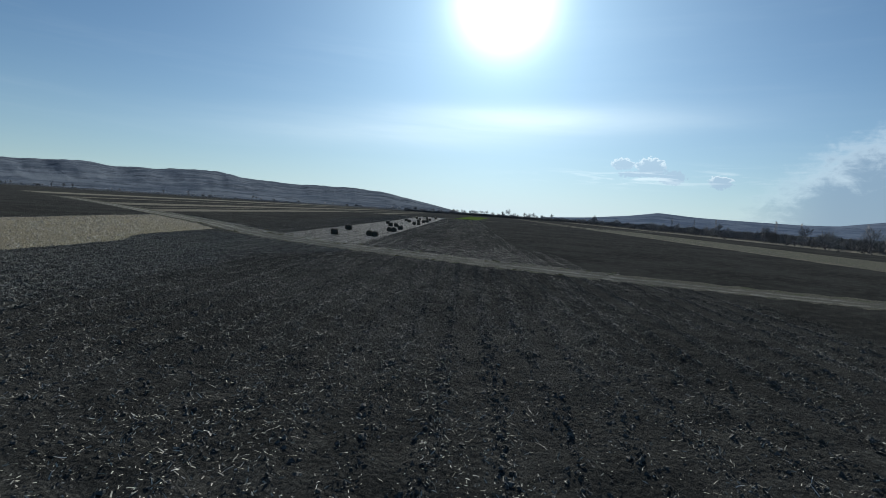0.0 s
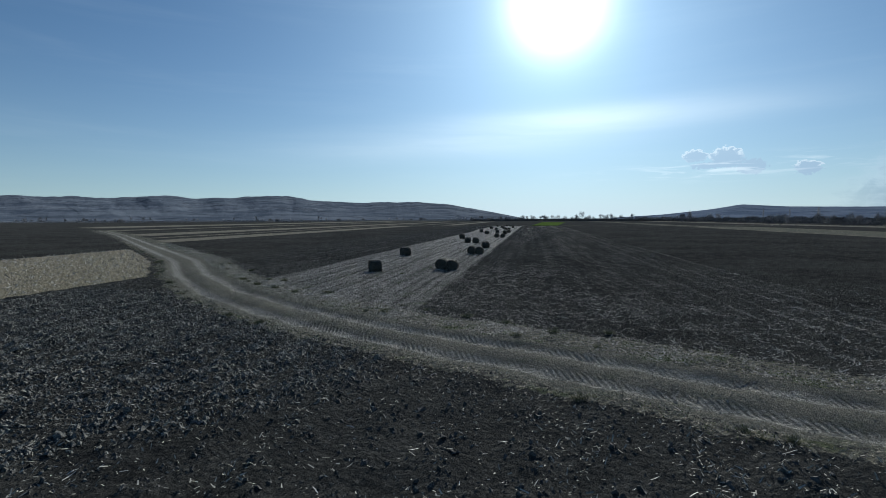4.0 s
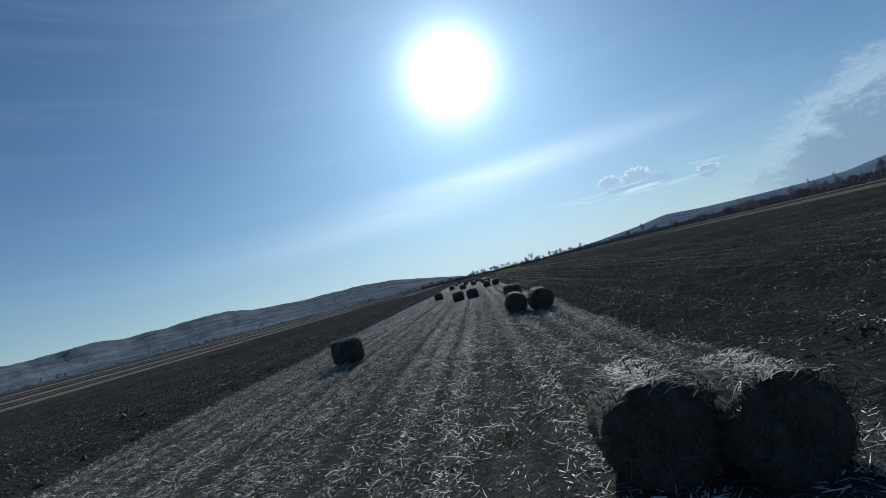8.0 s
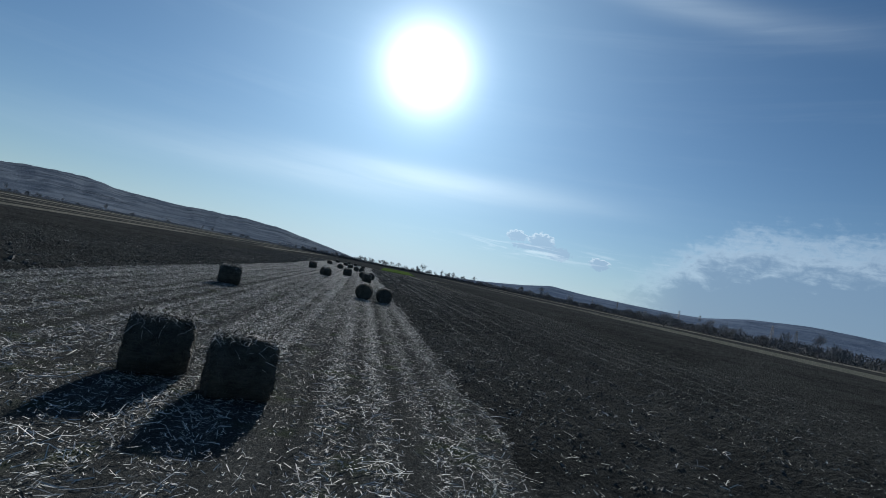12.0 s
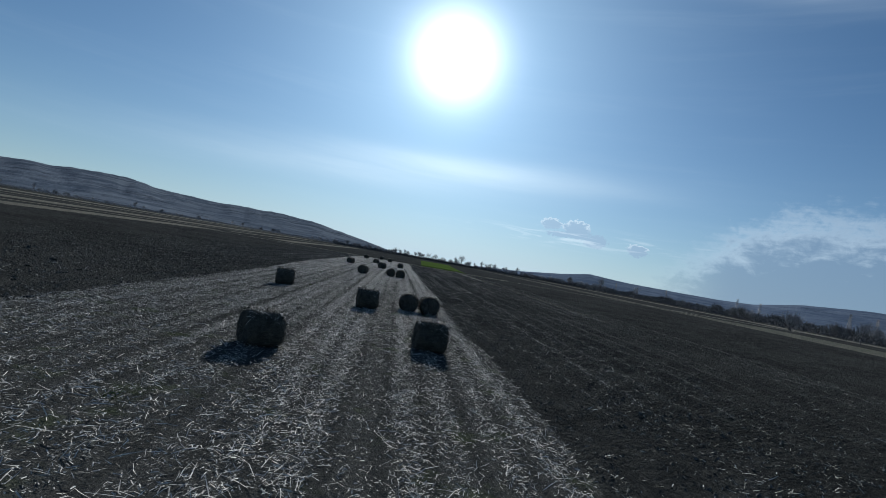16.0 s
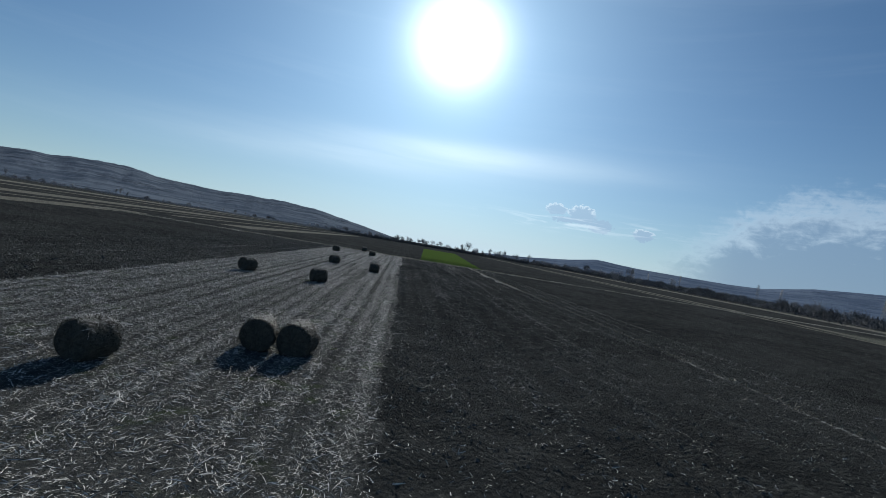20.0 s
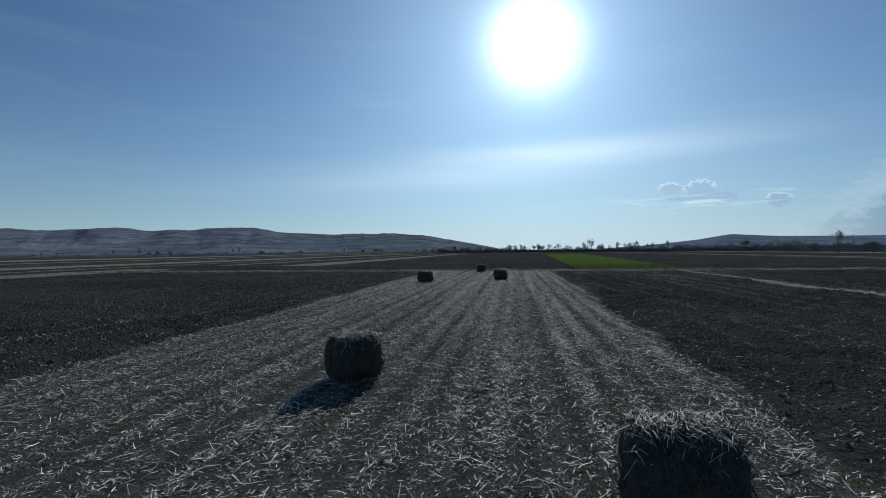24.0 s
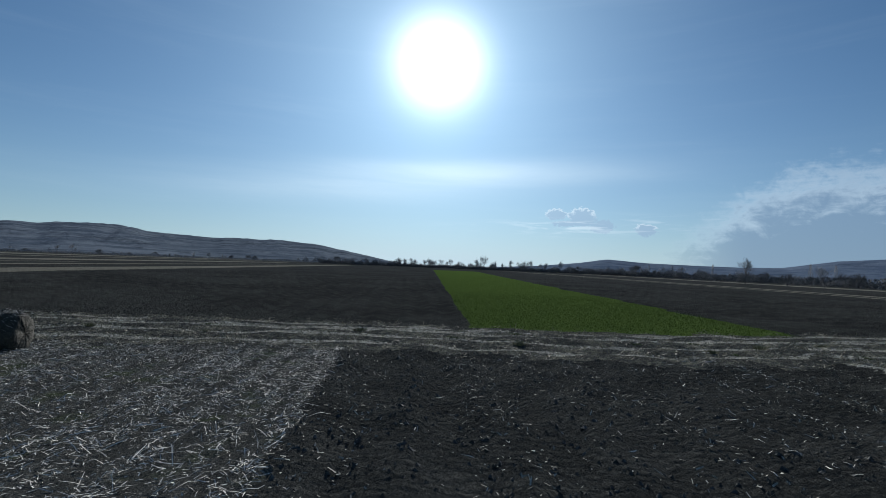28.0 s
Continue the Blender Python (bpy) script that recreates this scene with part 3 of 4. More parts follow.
def ribbons(name, base, way, normal, length, width, bend, mat):
    """Many small curved blades in one mesh: each has three cross pieces. Arrays of n x 3 and n."""
    n = len(base)
    side = np.cross(way, normal)
    side /= np.maximum(np.linalg.norm(side, axis=1, keepdims=True), 1e-9)
    V = np.zeros((n, 6, 3))
    for k, (s, wk) in enumerate(((0.0, 0.8), (0.5, 1.0), (1.0, 0.45))):
        mid = base + way * (length * s)[:, None] + normal * (bend * (s - s * s) * 4)[:, None]
        V[:, 2 * k] = mid - side * (width * wk / 2)[:, None]
        V[:, 2 * k + 1] = mid + side * (width * wk / 2)[:, None]
    i = np.arange(n)[:, None] * 6
    f = np.concatenate([i + np.array([[0, 1, 3, 2]]), i + np.array([[2, 3, 5, 4]])])
    return mesh_from(name, V.reshape(-1, 3), f, [mat], False)


def slips(name, base, way, normal, length, width, mat):
    """Many small flat bits, one quad each, in one mesh."""
    n = len(base)
    side = unit(np.cross(way, normal)) * (width / 2)[:, None]
    tip = base + way * length[:, None]
    V = np.stack([base - side, base + side, tip + side * 0.6, tip - side * 0.6], 1)
    return mesh_from(name, V.reshape(-1, 3), np.arange(n * 4).reshape(n, 4), [mat], False)


def unit(v):
    return v / np.maximum(np.linalg.norm(v, axis=1, keepdims=True), 1e-9)


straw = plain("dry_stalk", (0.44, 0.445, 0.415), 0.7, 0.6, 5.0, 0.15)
# bale coat and end stalks are coloured dark to paint the shaded sides
shaded_straw = plain("shaded_bale_stalk", (0.075, 0.077, 0.066), 0.8, 0.6, 6.0, 0.08)
shaded_end_straw = plain("shaded_end_stalk", (0.085, 0.085, 0.075), 0.8, 0.5, 5.0, 0.1)
crumb = plain("soil_clod", (0.076, 0.081, 0.078), 0.85, 0.5, 2.0, 0.12, bump_by=0.8)
dry_clod = plain("dry_clod", (0.13, 0.137, 0.127), 0.9, 0.6, 4.0, 0.08, bump_by=1.0)
dead_grass = plain("dead_grass", (0.24, 0.235, 0.18), 0.7, 0.45, 2.0, 0.3)
live_grass = plain("young_grass", (0.07, 0.115, 0.03), 0.8, 0.25, 2.0, 0.03)
bale_skin = None


def bale_material():
    m, nt, bsdf, pos = material("bale_straw")
    tc = nt.nodes.new("ShaderNodeTexCoord").outputs["Object"]
    wrap = noise_node(nt, scaled(nt, tc, 5, 26, 26), 1.0, 5, 0.7, 0.8)
    clump = noise_node(nt, tc, 4.0, 4, 0.6)
    v = calc(nt, "ADD", calc(nt, "MULTIPLY", wrap, 0.6), calc(nt, "MULTIPLY", clump, 0.4))
    # the low skin tone also carries the shade of the bales' near sides
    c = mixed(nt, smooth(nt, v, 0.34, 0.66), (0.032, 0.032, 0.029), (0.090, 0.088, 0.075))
    link(nt, c, bsdf.inputs["Base Color"])
    bsdf.inputs["Roughness"].default_value = 0.9
    bsdf.inputs["Specular IOR Level"].default_value = 0.2
    bump(nt, bsdf, wrap, 0.9, 0.05)
    return m


bale_skin = bale_material()


def bale_thing(seed):
    """A round bale lying on its curved side, its axis along x, with a shaggy coat."""
    rng = np.random.default_rng(seed)
    R, L, around, along = 0.49, 0.95, 48, 12
    thing = new("round_bale")
    V, F = [], []
    prof = [(-L / 2 - 0.00, 0.0), (-L / 2 - 0.02, 0.2), (-L / 2 - 0.01, 0.34), (-L / 2, 0.43)]
    prof += [(-L / 2 + 0.05, R - 0.025)] + [(-L / 2 + 0.1 + (L - 0.2) * k / (along - 1), R) for k in range(along)] + [(L / 2 - 0.05, R - 0.025)]
    prof += [(L / 2, 0.43), (L / 2 + 0.01, 0.34), (L / 2 + 0.02, 0.2), (L / 2, 0.0)]
    a = np.linspace(0, 2 * math.pi, around, endpoint=False)
    for k, (px, pr) in enumerate(prof):
        n1 = value_noise(np.cos(a) * 2.2 + 9 + seed * 7, np.sin(a) * 2.2 + px * 2.5 + 30, seed) - 0.5
        n2 = value_noise(np.cos(a) * 6 + 40, np.sin(a) * 6 + px * 7 + 60, seed + 1) - 0.5
        r = pr * (1 + 0.07 * n1 + 0.06 * n2)
        # sagged flat on the ground
        zz = np.maximum(r * np.sin(a), -R * 0.93)
        V.append(np.stack([np.full(around, px) + 0.05 * n2 * (pr < 0.6), r * np.cos(a) * 1.02, zz + R * 0.93 - 0.02], 1))
    n = len(prof)
    i = (np.arange(n - 1)[:, None] * around + np.arange(around)).ravel()
    j = (np.arange(n - 1)[:, None] * around + (np.arange(around) + 1) % around).ravel()
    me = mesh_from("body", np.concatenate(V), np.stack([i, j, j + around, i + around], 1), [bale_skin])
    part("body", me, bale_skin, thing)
    # loose stalks lying round the coat and sticking out of it, darkened like its shaded sides
    m = 1100
    ang = rng.uniform(-0.9, math.pi + 0.9, m)
    px = rng.uniform(-L / 2 + 0.03, L / 2 - 0.03, m)
    out = np.stack([np.zeros(m), np.cos(ang), np.sin(ang)], 1)
    tang = np.stack([np.zeros(m), -np.sin(ang), np.cos(ang)], 1)
    base = np.stack([px, out[:, 1] * R, out[:, 2] * R + R * 0.93], 1)
    way = unit(tang * rng.choice([-1, 1], m)[:, None] + out * rng.uniform(-0.35, 0.4, m)[:, None] + np.stack([rng.normal(0, 0.75, m)] + [np.zeros(m)] * 2, 1))
    coat = ribbons("stalk_coat", base, way, out, rng.uniform(0.06, 0.24, m), rng.uniform(0.005, 0.012, m), rng.uniform(0.0, 0.03, m), shaded_straw)
    part("stalk_coat", coat, shaded_straw, thing, "loose stalks, coloured dark as in shade", False)
    # paler straw lying over the top, its colour painting in the sunlit crown
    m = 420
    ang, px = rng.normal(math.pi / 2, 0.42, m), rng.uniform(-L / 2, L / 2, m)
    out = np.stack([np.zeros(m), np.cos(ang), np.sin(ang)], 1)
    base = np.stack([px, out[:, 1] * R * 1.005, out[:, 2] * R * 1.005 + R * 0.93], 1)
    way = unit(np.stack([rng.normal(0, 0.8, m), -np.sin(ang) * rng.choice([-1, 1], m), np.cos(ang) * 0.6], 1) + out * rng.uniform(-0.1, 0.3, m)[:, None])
    part("top_straw", ribbons("top_straw", base, way, out, rng.uniform(0.06, 0.24, m), rng.uniform(0.005, 0.011, m), rng.uniform(0.0, 0.03, m), straw), straw, thing, "loose straw on the top, pale as if sunlit", False)
    m = 1100
    ang, px = rng.uniform(-0.7, math.pi + 0.7, m), rng.uniform(-L / 2 + 0.02, L / 2 - 0.02, m)
    out = np.stack([np.zeros(m), np.cos(ang), np.sin(ang)], 1)
    base = np.stack([px, out[:, 1] * R * 0.99, out[:, 2] * R * 0.99 + R * 0.93], 1)
    way = unit(rng.normal(0, 1, (m, 3)) * 0.8 + out * rng.uniform(0.0, 0.4, m)[:, None])
    bits = slips("torn_leaf", base, way, unit(out + rng.normal(0, 0.4, (m, 3))), rng.uniform(0.03, 0.10, m), rng.uniform(0.008, 0.018, m), shaded_straw)
    part("torn_leaf", bits, shaded_straw, thing, "torn dry leaf bits", False)
    # frayed ends
    m = 150
    rr, ang = R * 0.97 * np.sqrt(rng.uniform(0.02, 1, m)), rng.uniform(0, 2 * math.pi, m)
    sgn = rng.choice([-1, 1], m)
    base = np.stack([sgn * (L / 2 + 0.01), rr * np.cos(ang), np.maximum(rr * np.sin(ang), -0.42) + R * 0.93], 1)
    out = np.stack([sgn * 1.0, np.zeros(m), np.zeros(m)], 1)
    way = unit(np.stack([sgn * rng.uniform(0.0, 0.2, m), rng.normal(0, 0.5, m), rng.normal(-0.3, 1, m)], 1))
    part("frayed_end", ribbons("frayed_end", base, way, out, rng.uniform(0.05, 0.2, m), rng.uniform(0.005, 0.013, m), rng.uniform(0, 0.02, m), shaded_end_straw), shaded_end_straw, thing, "torn stalk ends", False)
    for o in [c for c in thing.children if c.name.split(".")[0] != "body"]:
        tagged(o, kind="stuff")
    return thing


# place, heading of the axis (degrees from +x), size
BALES = [
    (2.85, 73.69, 25, 1.00),
    (7.75, 76.02, 88, 0.96),
    (8.62, 75.75, 95, 0.95),
    (1.03, 90.45, 40, 1.01),
    (4.34, 120.02, 15, 1.00),
    (8.00, 94.62, 88, 0.98),
    (9.00, 93.39, 95, 0.99),
    (5.76, 119.37, 16, 0.99),
    (1.05, 137.16, 20, 0.99),
    (7.67, 143.46, 85, 1.02),
    (8.95, 143.37, 92, 0.98),
    (8.64, 105.26, 18, 1.00),
    (8.02, 170.07, 10, 1.01),
    (3.51, 167.24, 35, 0.98),
    (0.49, 183.47, 15, 1.01),
    (5.51, 178.49, 12, 1.00),
    (7.56, 180.25, 88, 0.98),
    (8.62, 180.39, 95, 1.02),
    (3.15, 209.43, 76, 0.99),
    (6.15, 212.50, 95, 0.99),
    (7.28, 212.45, 82, 1.02),
    (-0.42, 232.94, 60, 0.98),
    (4.50, 232.69, 30, 1.01),
    (7.44, 249.51, 0, 1.01),
    (2.64, 254.43, 40, 0.98),
    (-1.25, 285.19, 45, 1.02),
    (4.82, 288.48, 20, 1.00),
    (2.09, 305.36, 10, 0.99),
]
made = [bale_thing(s) for s in range(5)]
used = [False] * len(made)
for k, (bx, by, head, size) in enumerate(BALES):
    gz = float(ground_z(bx, by)[0])
    m = pose(bx, by, gz - 0.02, 0, 0, head)
    v = k % len(made)
    if used[v]:
        b = copy_thing(made[v], m)
    else:
        b, used[v] = made[v], True
        b.matrix_basis = m
    b.scale = (size, size, size)
    tagged(b, "round bale of dry maize stalks lying on the stubble", "bale", "bales on the stubble strip")


# ---------- litter and clods ----------
def scatter(rng, n, x0, x1, y0, y1, keep):
    x, y = rng.uniform(x0, x1, n), rng.uniform(y0, y1, n)
    ok = rng.uniform(0, 1, n) < keep(x, y)
    return x[ok], y[ok]


def litter(name, label, category, rng, x, y, mat, lo, hi, wide, tilt, heading=None, flat=False):
    """Flattened stalks and leaves strewn on the ground, as one mesh."""
    n = len(x)
    a = rng.uniform(0, 2 * math.pi, n) if heading is None else rng.normal(heading, 0.7, n)
    length = lo * (hi / lo) ** (rng.uniform(0, 1, n) ** 1.8)
    up = np.abs(rng.normal(0, tilt, n))
    way = unit(np.stack([np.cos(a), np.sin(a), up], 1))
    nrm = unit(np.cross(np.cross(way, np.array([[0, 0, 1.0]])) + rng.normal(0, 0.35, (n, 3)), way) + rng.normal(0, 0.25, (n, 3)))
    nrm *= np.sign(nrm[:, 2:3])
    z = ground_z(x, y) + rng.uniform(0.005, 0.055, n)
    if flat:
        me = slips(name, np.stack([x, y, z], 1), way, nrm, length, rng.uniform(0.5, 1.0, n) * wide, mat)
        return tagged(new(name, me), label, category, kind="stuff")
    me = ribbons(name, np.stack([x, y, z], 1), way, nrm, length, rng.uniform(0.5, 1.0, n) * wide, length * rng.uniform(-0.10, 0.20, n), mat)
    return tagged(new(name, me), label, category, kind="stuff")


def lane_gap(x):
    g = np.ones(np.shape(x))
    for c in LANES:
        g -= 0.6 * np.exp(-((x - c) / 0.27) ** 2)
    return g


rng = np.random.default_rng(5)


def tilled(x, y):
    z = zones(x, y)
    return 1 - np.clip(z["strip"] + z["track"] + 0.8 * z["verge"] + z["yellow"] + z["cross"] + z["green"] + z["pale"], 0, 1)


def strip_keep(x, y):
    z = zones(x, y)
    patch = 0.45 + 0.55 * ramp(0.6 * value_noise(x * 2.4, y * 0.09, 61) + 0.4 * value_noise(x * 2.6, y * 1.2, 62), 0.3, 0.72)
    row = 0.69 + 0.31 * np.sin(2 * math.pi * (x + 0.15 * value_noise(x * 0.5, y * 0.1, 67)) / 0.75 + math.pi)
    return np.clip(z["strip"], 0, 1) * lane_gap(x) * patch * row


x, y = scatter(rng, 420000, -5, 11, 54, 309, strip_keep)
litter("stalk_litter", "flattened bleached maize stalks strewn over stubble", "crop residue", rng, x, y, straw, 0.07, 0.40, 0.016, 0.15)
x, y = scatter(rng, 1600000, -5, 11, 54, 309, strip_keep)
litter("leaf_litter", "trodden dry maize leaves and chopped stalk bits", "crop residue", rng, x, y, straw, 0.03, 0.13, 0.015, 0.28, flat=True)


def drag_lines(x, y):
    """Straw dragged into lines along the field by the harrow."""
    z = zones(x, y)
    line = ramp(value_noise(x * 1.2, y * 0.03, 63), 0.56, 0.8) * (0.25 + 0.75 * ramp(value_noise(x * 0.9, y * 0.16, 69), 0.4, 0.7))
    return (1 - np.clip(z["strip"] + z["track"] + z["yellow"], 0, 1)) * (0.09 + 0.91 * line)


x, y = scatter(rng, 190000, -12, 30, -4, 311, drag_lines)
litter("soil_litter", "scattered pale stalk bits on ploughed soil", "crop residue", rng, x, y, straw, 0.05, 0.28, 0.022, 0.25)
x, y = scatter(rng, 64000, 8, 34, 44, 90, lambda x, y: tilled(x, y) * (track_offset(x, y) > 0) * (1 - ramp(track_offset(x, y), 8, 28)) * (0.4 + 0.6 * ramp(value_noise(x * 0.9, y * 0.5, 66), 0.25, 0.75)))
litter("turned_straw", "broken straw half turned into the soil", "crop residue", rng, x, y, straw, 0.05, 0.22, 0.018, 0.3)
x, y = scatter(rng, 26000, -42, -6, 15, 112, lambda x, y: zones(x, y)["yellow"])
litter("yellow_stubble", "pale yellow stubble and straw", "stubble", rng, x, y, straw, 0.10, 0.45, 0.05, 0.6)


def beside_track(rng, n, d0, d1, first=2, last=12):
    """Points strewn along the track, d0 to d1 metres from its middle."""
    a, b = TRACK[first:last], TRACK[first + 1:last + 1]
    seg = np.hypot(*(b - a).T)
    k = rng.choice(len(seg), n, p=seg / seg.sum())
    u, d = rng.uniform(0, 1, n), rng.uniform(d0, d1, n)
    way = (b - a)[k] / seg[k][:, None]
    p = a[k] + (b - a)[k] * u[:, None] + np.stack([-way[:, 1], way[:, 0]], 1) * d[:, None]
    z = zones(p[:, 0], p[:, 1])
    ok = rng.uniform(0, 1, n) < z["verge"] * (0.35 + 0.65 * ramp(value_noise(p[:, 0] * 0.8, p[:, 1] * 0.8, 64), 0.3, 0.65))
    return p[ok, 0], p[ok, 1]


x, y = beside_track(rng, 70000, 1.2, 5.2)
h = len(x) // 2
litter("verge_straw", "dead grass and straw beside the dirt track", "grass", rng, x[h:], y[h:], straw, 0.08, 0.34, 0.016, 0.3)
litter("verge_chaff", "short bits of straw beside the dirt track", "grass", rng, x[:h], y[:h], straw, 0.05, 0.16, 0.016, 0.35, flat=True)
x, y = beside_track(rng, 50000, -3.0, -1.2)
litter("verge_thatch", "matted dead grass on the near verge", "grass", rng, x, y, dead_grass, 0.05, 0.2, 0.016, 0.6)
x, y = beside_track(rng, 60000, -2.9, 4.5)
ok = value_noise(x * 0.5, y * 0.5, 65) > 0.47
litter("verge_grass", "short green grass beside the dirt track", "grass", rng, x[ok], y[ok], live_grass, 0.04, 0.13, 0.016, 0.9)
x, y = scatter(rng, 26000, -25, 42, 304, 317, lambda x, y: zones(x, y)["cross"])
litter("headland_grass", "matted dead grass across the field end", "grass", rng, x, y, dead_grass, 0.06, 0.30, 0.026, 0.5)
x, y = scatter(rng, 14000, 23.3, 26.3, 195, 311, lambda x, y: zones(x, y)["balk"])
litter("balk_grass", "dead grass on a narrow balk", "grass", rng, x, y, dead_grass, 0.1, 0.4, 0.035, 0.7)
x, y = scatter(rng, 30000, 14, 36, 311, 340, lambda x, y: zones(x, y)["green"] * (1 - 0.7 * ramp(y, 320, 340)))
litter("young_wheat", "short bright green young wheat", "crop", rng, x, y, live_grass, 0.05, 0.11, 0.02, 1.2, flat=True)


# pale flecks serve as torn leaf bits and also paint lit clod edges
fleck = plain("dry_fleck", (0.29, 0.30, 0.265), 0.8, 0.5, 3.0, 0.1)
x, y = scatter(rng, 170000, -11, 40, -2, 60, lambda x, y: tilled(x, y) * (track_offset(x, y) < 0) * (0.25 + 0.75 * ramp(value_noise(x * 0.9, y * 0.22, 71), 0.3, 0.8)))
litter("soil_flecks", "torn leaf and root bits in ploughed soil, some painting lit clod edges", "crop residue", rng, x, y, fleck, 0.03, 0.15, 0.03, 0.5, flat=True)
x, y = scatter(rng, 190000, 9.5, 30, 46, 312, lambda x, y: tilled(x, y) * (track_offset(x, y) > 0) * (0.15 + 0.85 * ramp(value_noise(x * 0.9, y * 0.1, 72), 0.35, 0.8)))
litter("field_flecks", "torn leaf and root bits in harrowed soil, some painting lit clod edges", "crop residue", rng, x, y, fleck, 0.03, 0.14, 0.026, 0.4, flat=True)


def clods(name, label, rng, x, y, lo, hi, mat):
    """Lumps of soil: bent boxes with every corner out of true, as one mesh."""
    n = len(x)
    cube = np.array([[i, j, k] for k in (-1, 1) for j in (-1, 1) for i in (-1, 1)], float)
    V = np.repeat(cube[None], n, 0) * (1 + rng.normal(0, 0.38, (n, 8, 3)))
    V[:, 4:, :2] *= rng.uniform(0.15, 0.75, (n, 4, 1))
    size = lo * (hi / lo) ** (rng.uniform(0, 1, n) ** 2.0)
    V *= (size[:, None] * np.stack([rng.uniform(0.6, 1.3, n), rng.uniform(0.6, 1.3, n), rng.uniform(0.35, 0.85, n)], 1))[:, None] * 0.5
    a, t = rng.uniform(0, 2 * math.pi, n), rng.normal(0, 0.35, n)
    ca, sa, ct, st = np.cos(a), np.sin(a), np.cos(t), np.sin(t)
    X1 = V[:, :, 0] * ct[:, None] + V[:, :, 2] * st[:, None]
    Z1 = -V[:, :, 0] * st[:, None] + V[:, :, 2] * ct[:, None]
    X2 = X1 * ca[:, None] - V[:, :, 1] * sa[:, None]
    Y2 = X1 * sa[:, None] + V[:, :, 1] * ca[:, None]
    P = np.stack([X2 + x[:, None], Y2 + y[:, None], Z1 + (ground_z(x, y) + size * 0.12)[:, None]], 2)
    q = np.array([[0, 2, 3, 1], [4, 5, 7, 6], [0, 1, 5, 4], [2, 6, 7, 3], [0, 4, 6, 2], [1, 3, 7, 5]])
    f = (np.arange(n)[:, None, None] * 8 + q[None]).reshape(-1, 4)
    return tagged(new(name, mesh_from(name, P.reshape(-1, 3), f, [mat], False)), label, "soil", kind="stuff")


def crumbs(name, label, rng, x, y, lo, hi, mat):
    """Small pieces of soil: lopsided pyramids, as one mesh."""
    n = len(x)
    a = rng.uniform(0, 2 * math.pi, (n, 1)) + np.array([[0, 1.57, 3.14, 4.71]]) + rng.normal(0, 0.3, (n, 4))
    size = lo * (hi / lo) ** (rng.uniform(0, 1, n) ** 1.6)
    r = size[:, None] * rng.uniform(0.35, 0.75, (n, 4))
    z0 = ground_z(x, y)
    foot = np.stack([x[:, None] + r * np.cos(a), y[:, None] + r * np.sin(a), np.repeat((z0 - 0.02)[:, None], 4, 1)], 2)
    top = np.stack([x + rng.normal(0, 0.22, n) * size, y + rng.normal(0, 0.22, n) * size, z0 + size * rng.uniform(0.12, 0.45, n)], 1)
    V = np.concatenate([foot, top[:, None]], 1).reshape(-1, 3)
    f = (np.arange(n)[:, None, None] * 5 + np.array([[0, 1, 4], [1, 2, 4], [2, 3, 4], [3, 0, 4]])[None]).reshape(-1, 3)
    return tagged(new(name, mesh_from(name, V, f, [mat], False)), label, "soil", kind="stuff")


def before_track(x, y):
    return tilled(x, y) * (track_offset(x, y) < 0) * (0.68 + 0.32 * np.sin(2 * math.pi * x / 1.45))


x, y = scatter(rng, 26000, -11, 42, -3, 62, before_track)
clods("soil_clods", "turned lumps of dark ploughed soil", rng, x, y, 0.05, 0.13, crumb)


def rough_ploughing(x, y):
    """The rougher, drier part of the field before the track."""
    return before_track(x, y) * (1 - ramp(x + 1.2 * value_noise(x * 0.4, y * 0.3, 73) - 6.0 * ramp(y, 40, 49), 5.0, 6.2))


x, y = scatter(rng, 190000, -12, 13, 12, 62, rough_ploughing)
crumbs("rough_crumbs", "dry upturned crumbs of rough ploughing", rng, x, y, 0.04, 0.20, dry_clod)
x, y = scatter(rng, 12000, -12, 13, 12, 62, rough_ploughing)
clods("rough_clods", "dry upturned clods of rough ploughing", rng, x, y, 0.06, 0.17, dry_clod)
x, y = scatter(rng, 60000, -12, 13, 20, 62, rough_ploughing)
litter("rough_litter", "torn roots and leaf bits in rough ploughing", "crop residue", rng, x, y, fleck, 0.04, 0.18, 0.016, 0.5)
x, y = scatter(rng, 215000, -11, 42, -1, 62, before_track)
crumbs("soil_crumbs", "broken crumbs of dark ploughed soil", rng, x, y, 0.03, 0.12, crumb)
x, y = scatter(rng, 200000, 9.5, 27, 46, 313, lambda x, y: tilled(x, y) * np.where(x < 19, 0.95, 0.2) * (track_offset(x, y) > 0))
crumbs("harrowed_crumbs", "fine crumbs of dark harrowed soil", rng, x, y, 0.03, 0.11, crumb)
x, y = scatter(rng, 120000, -24, -2.8, 62, 314, lambda x, y: tilled(x, y) * (0.15 + 0.85 * ramp(x, -24, -8)))
crumbs("ploughed_lumps", "rough lumps of dark ploughed soil", rng, x, y, 0.05, 0.15, dry_clod)
x, y = scatter(rng, 2600, -14, -2.8, 62, 314, tilled)
clods("turned_clods", "large turned clods of dark soil", rng, x, y, 0.07, 0.17, crumb)


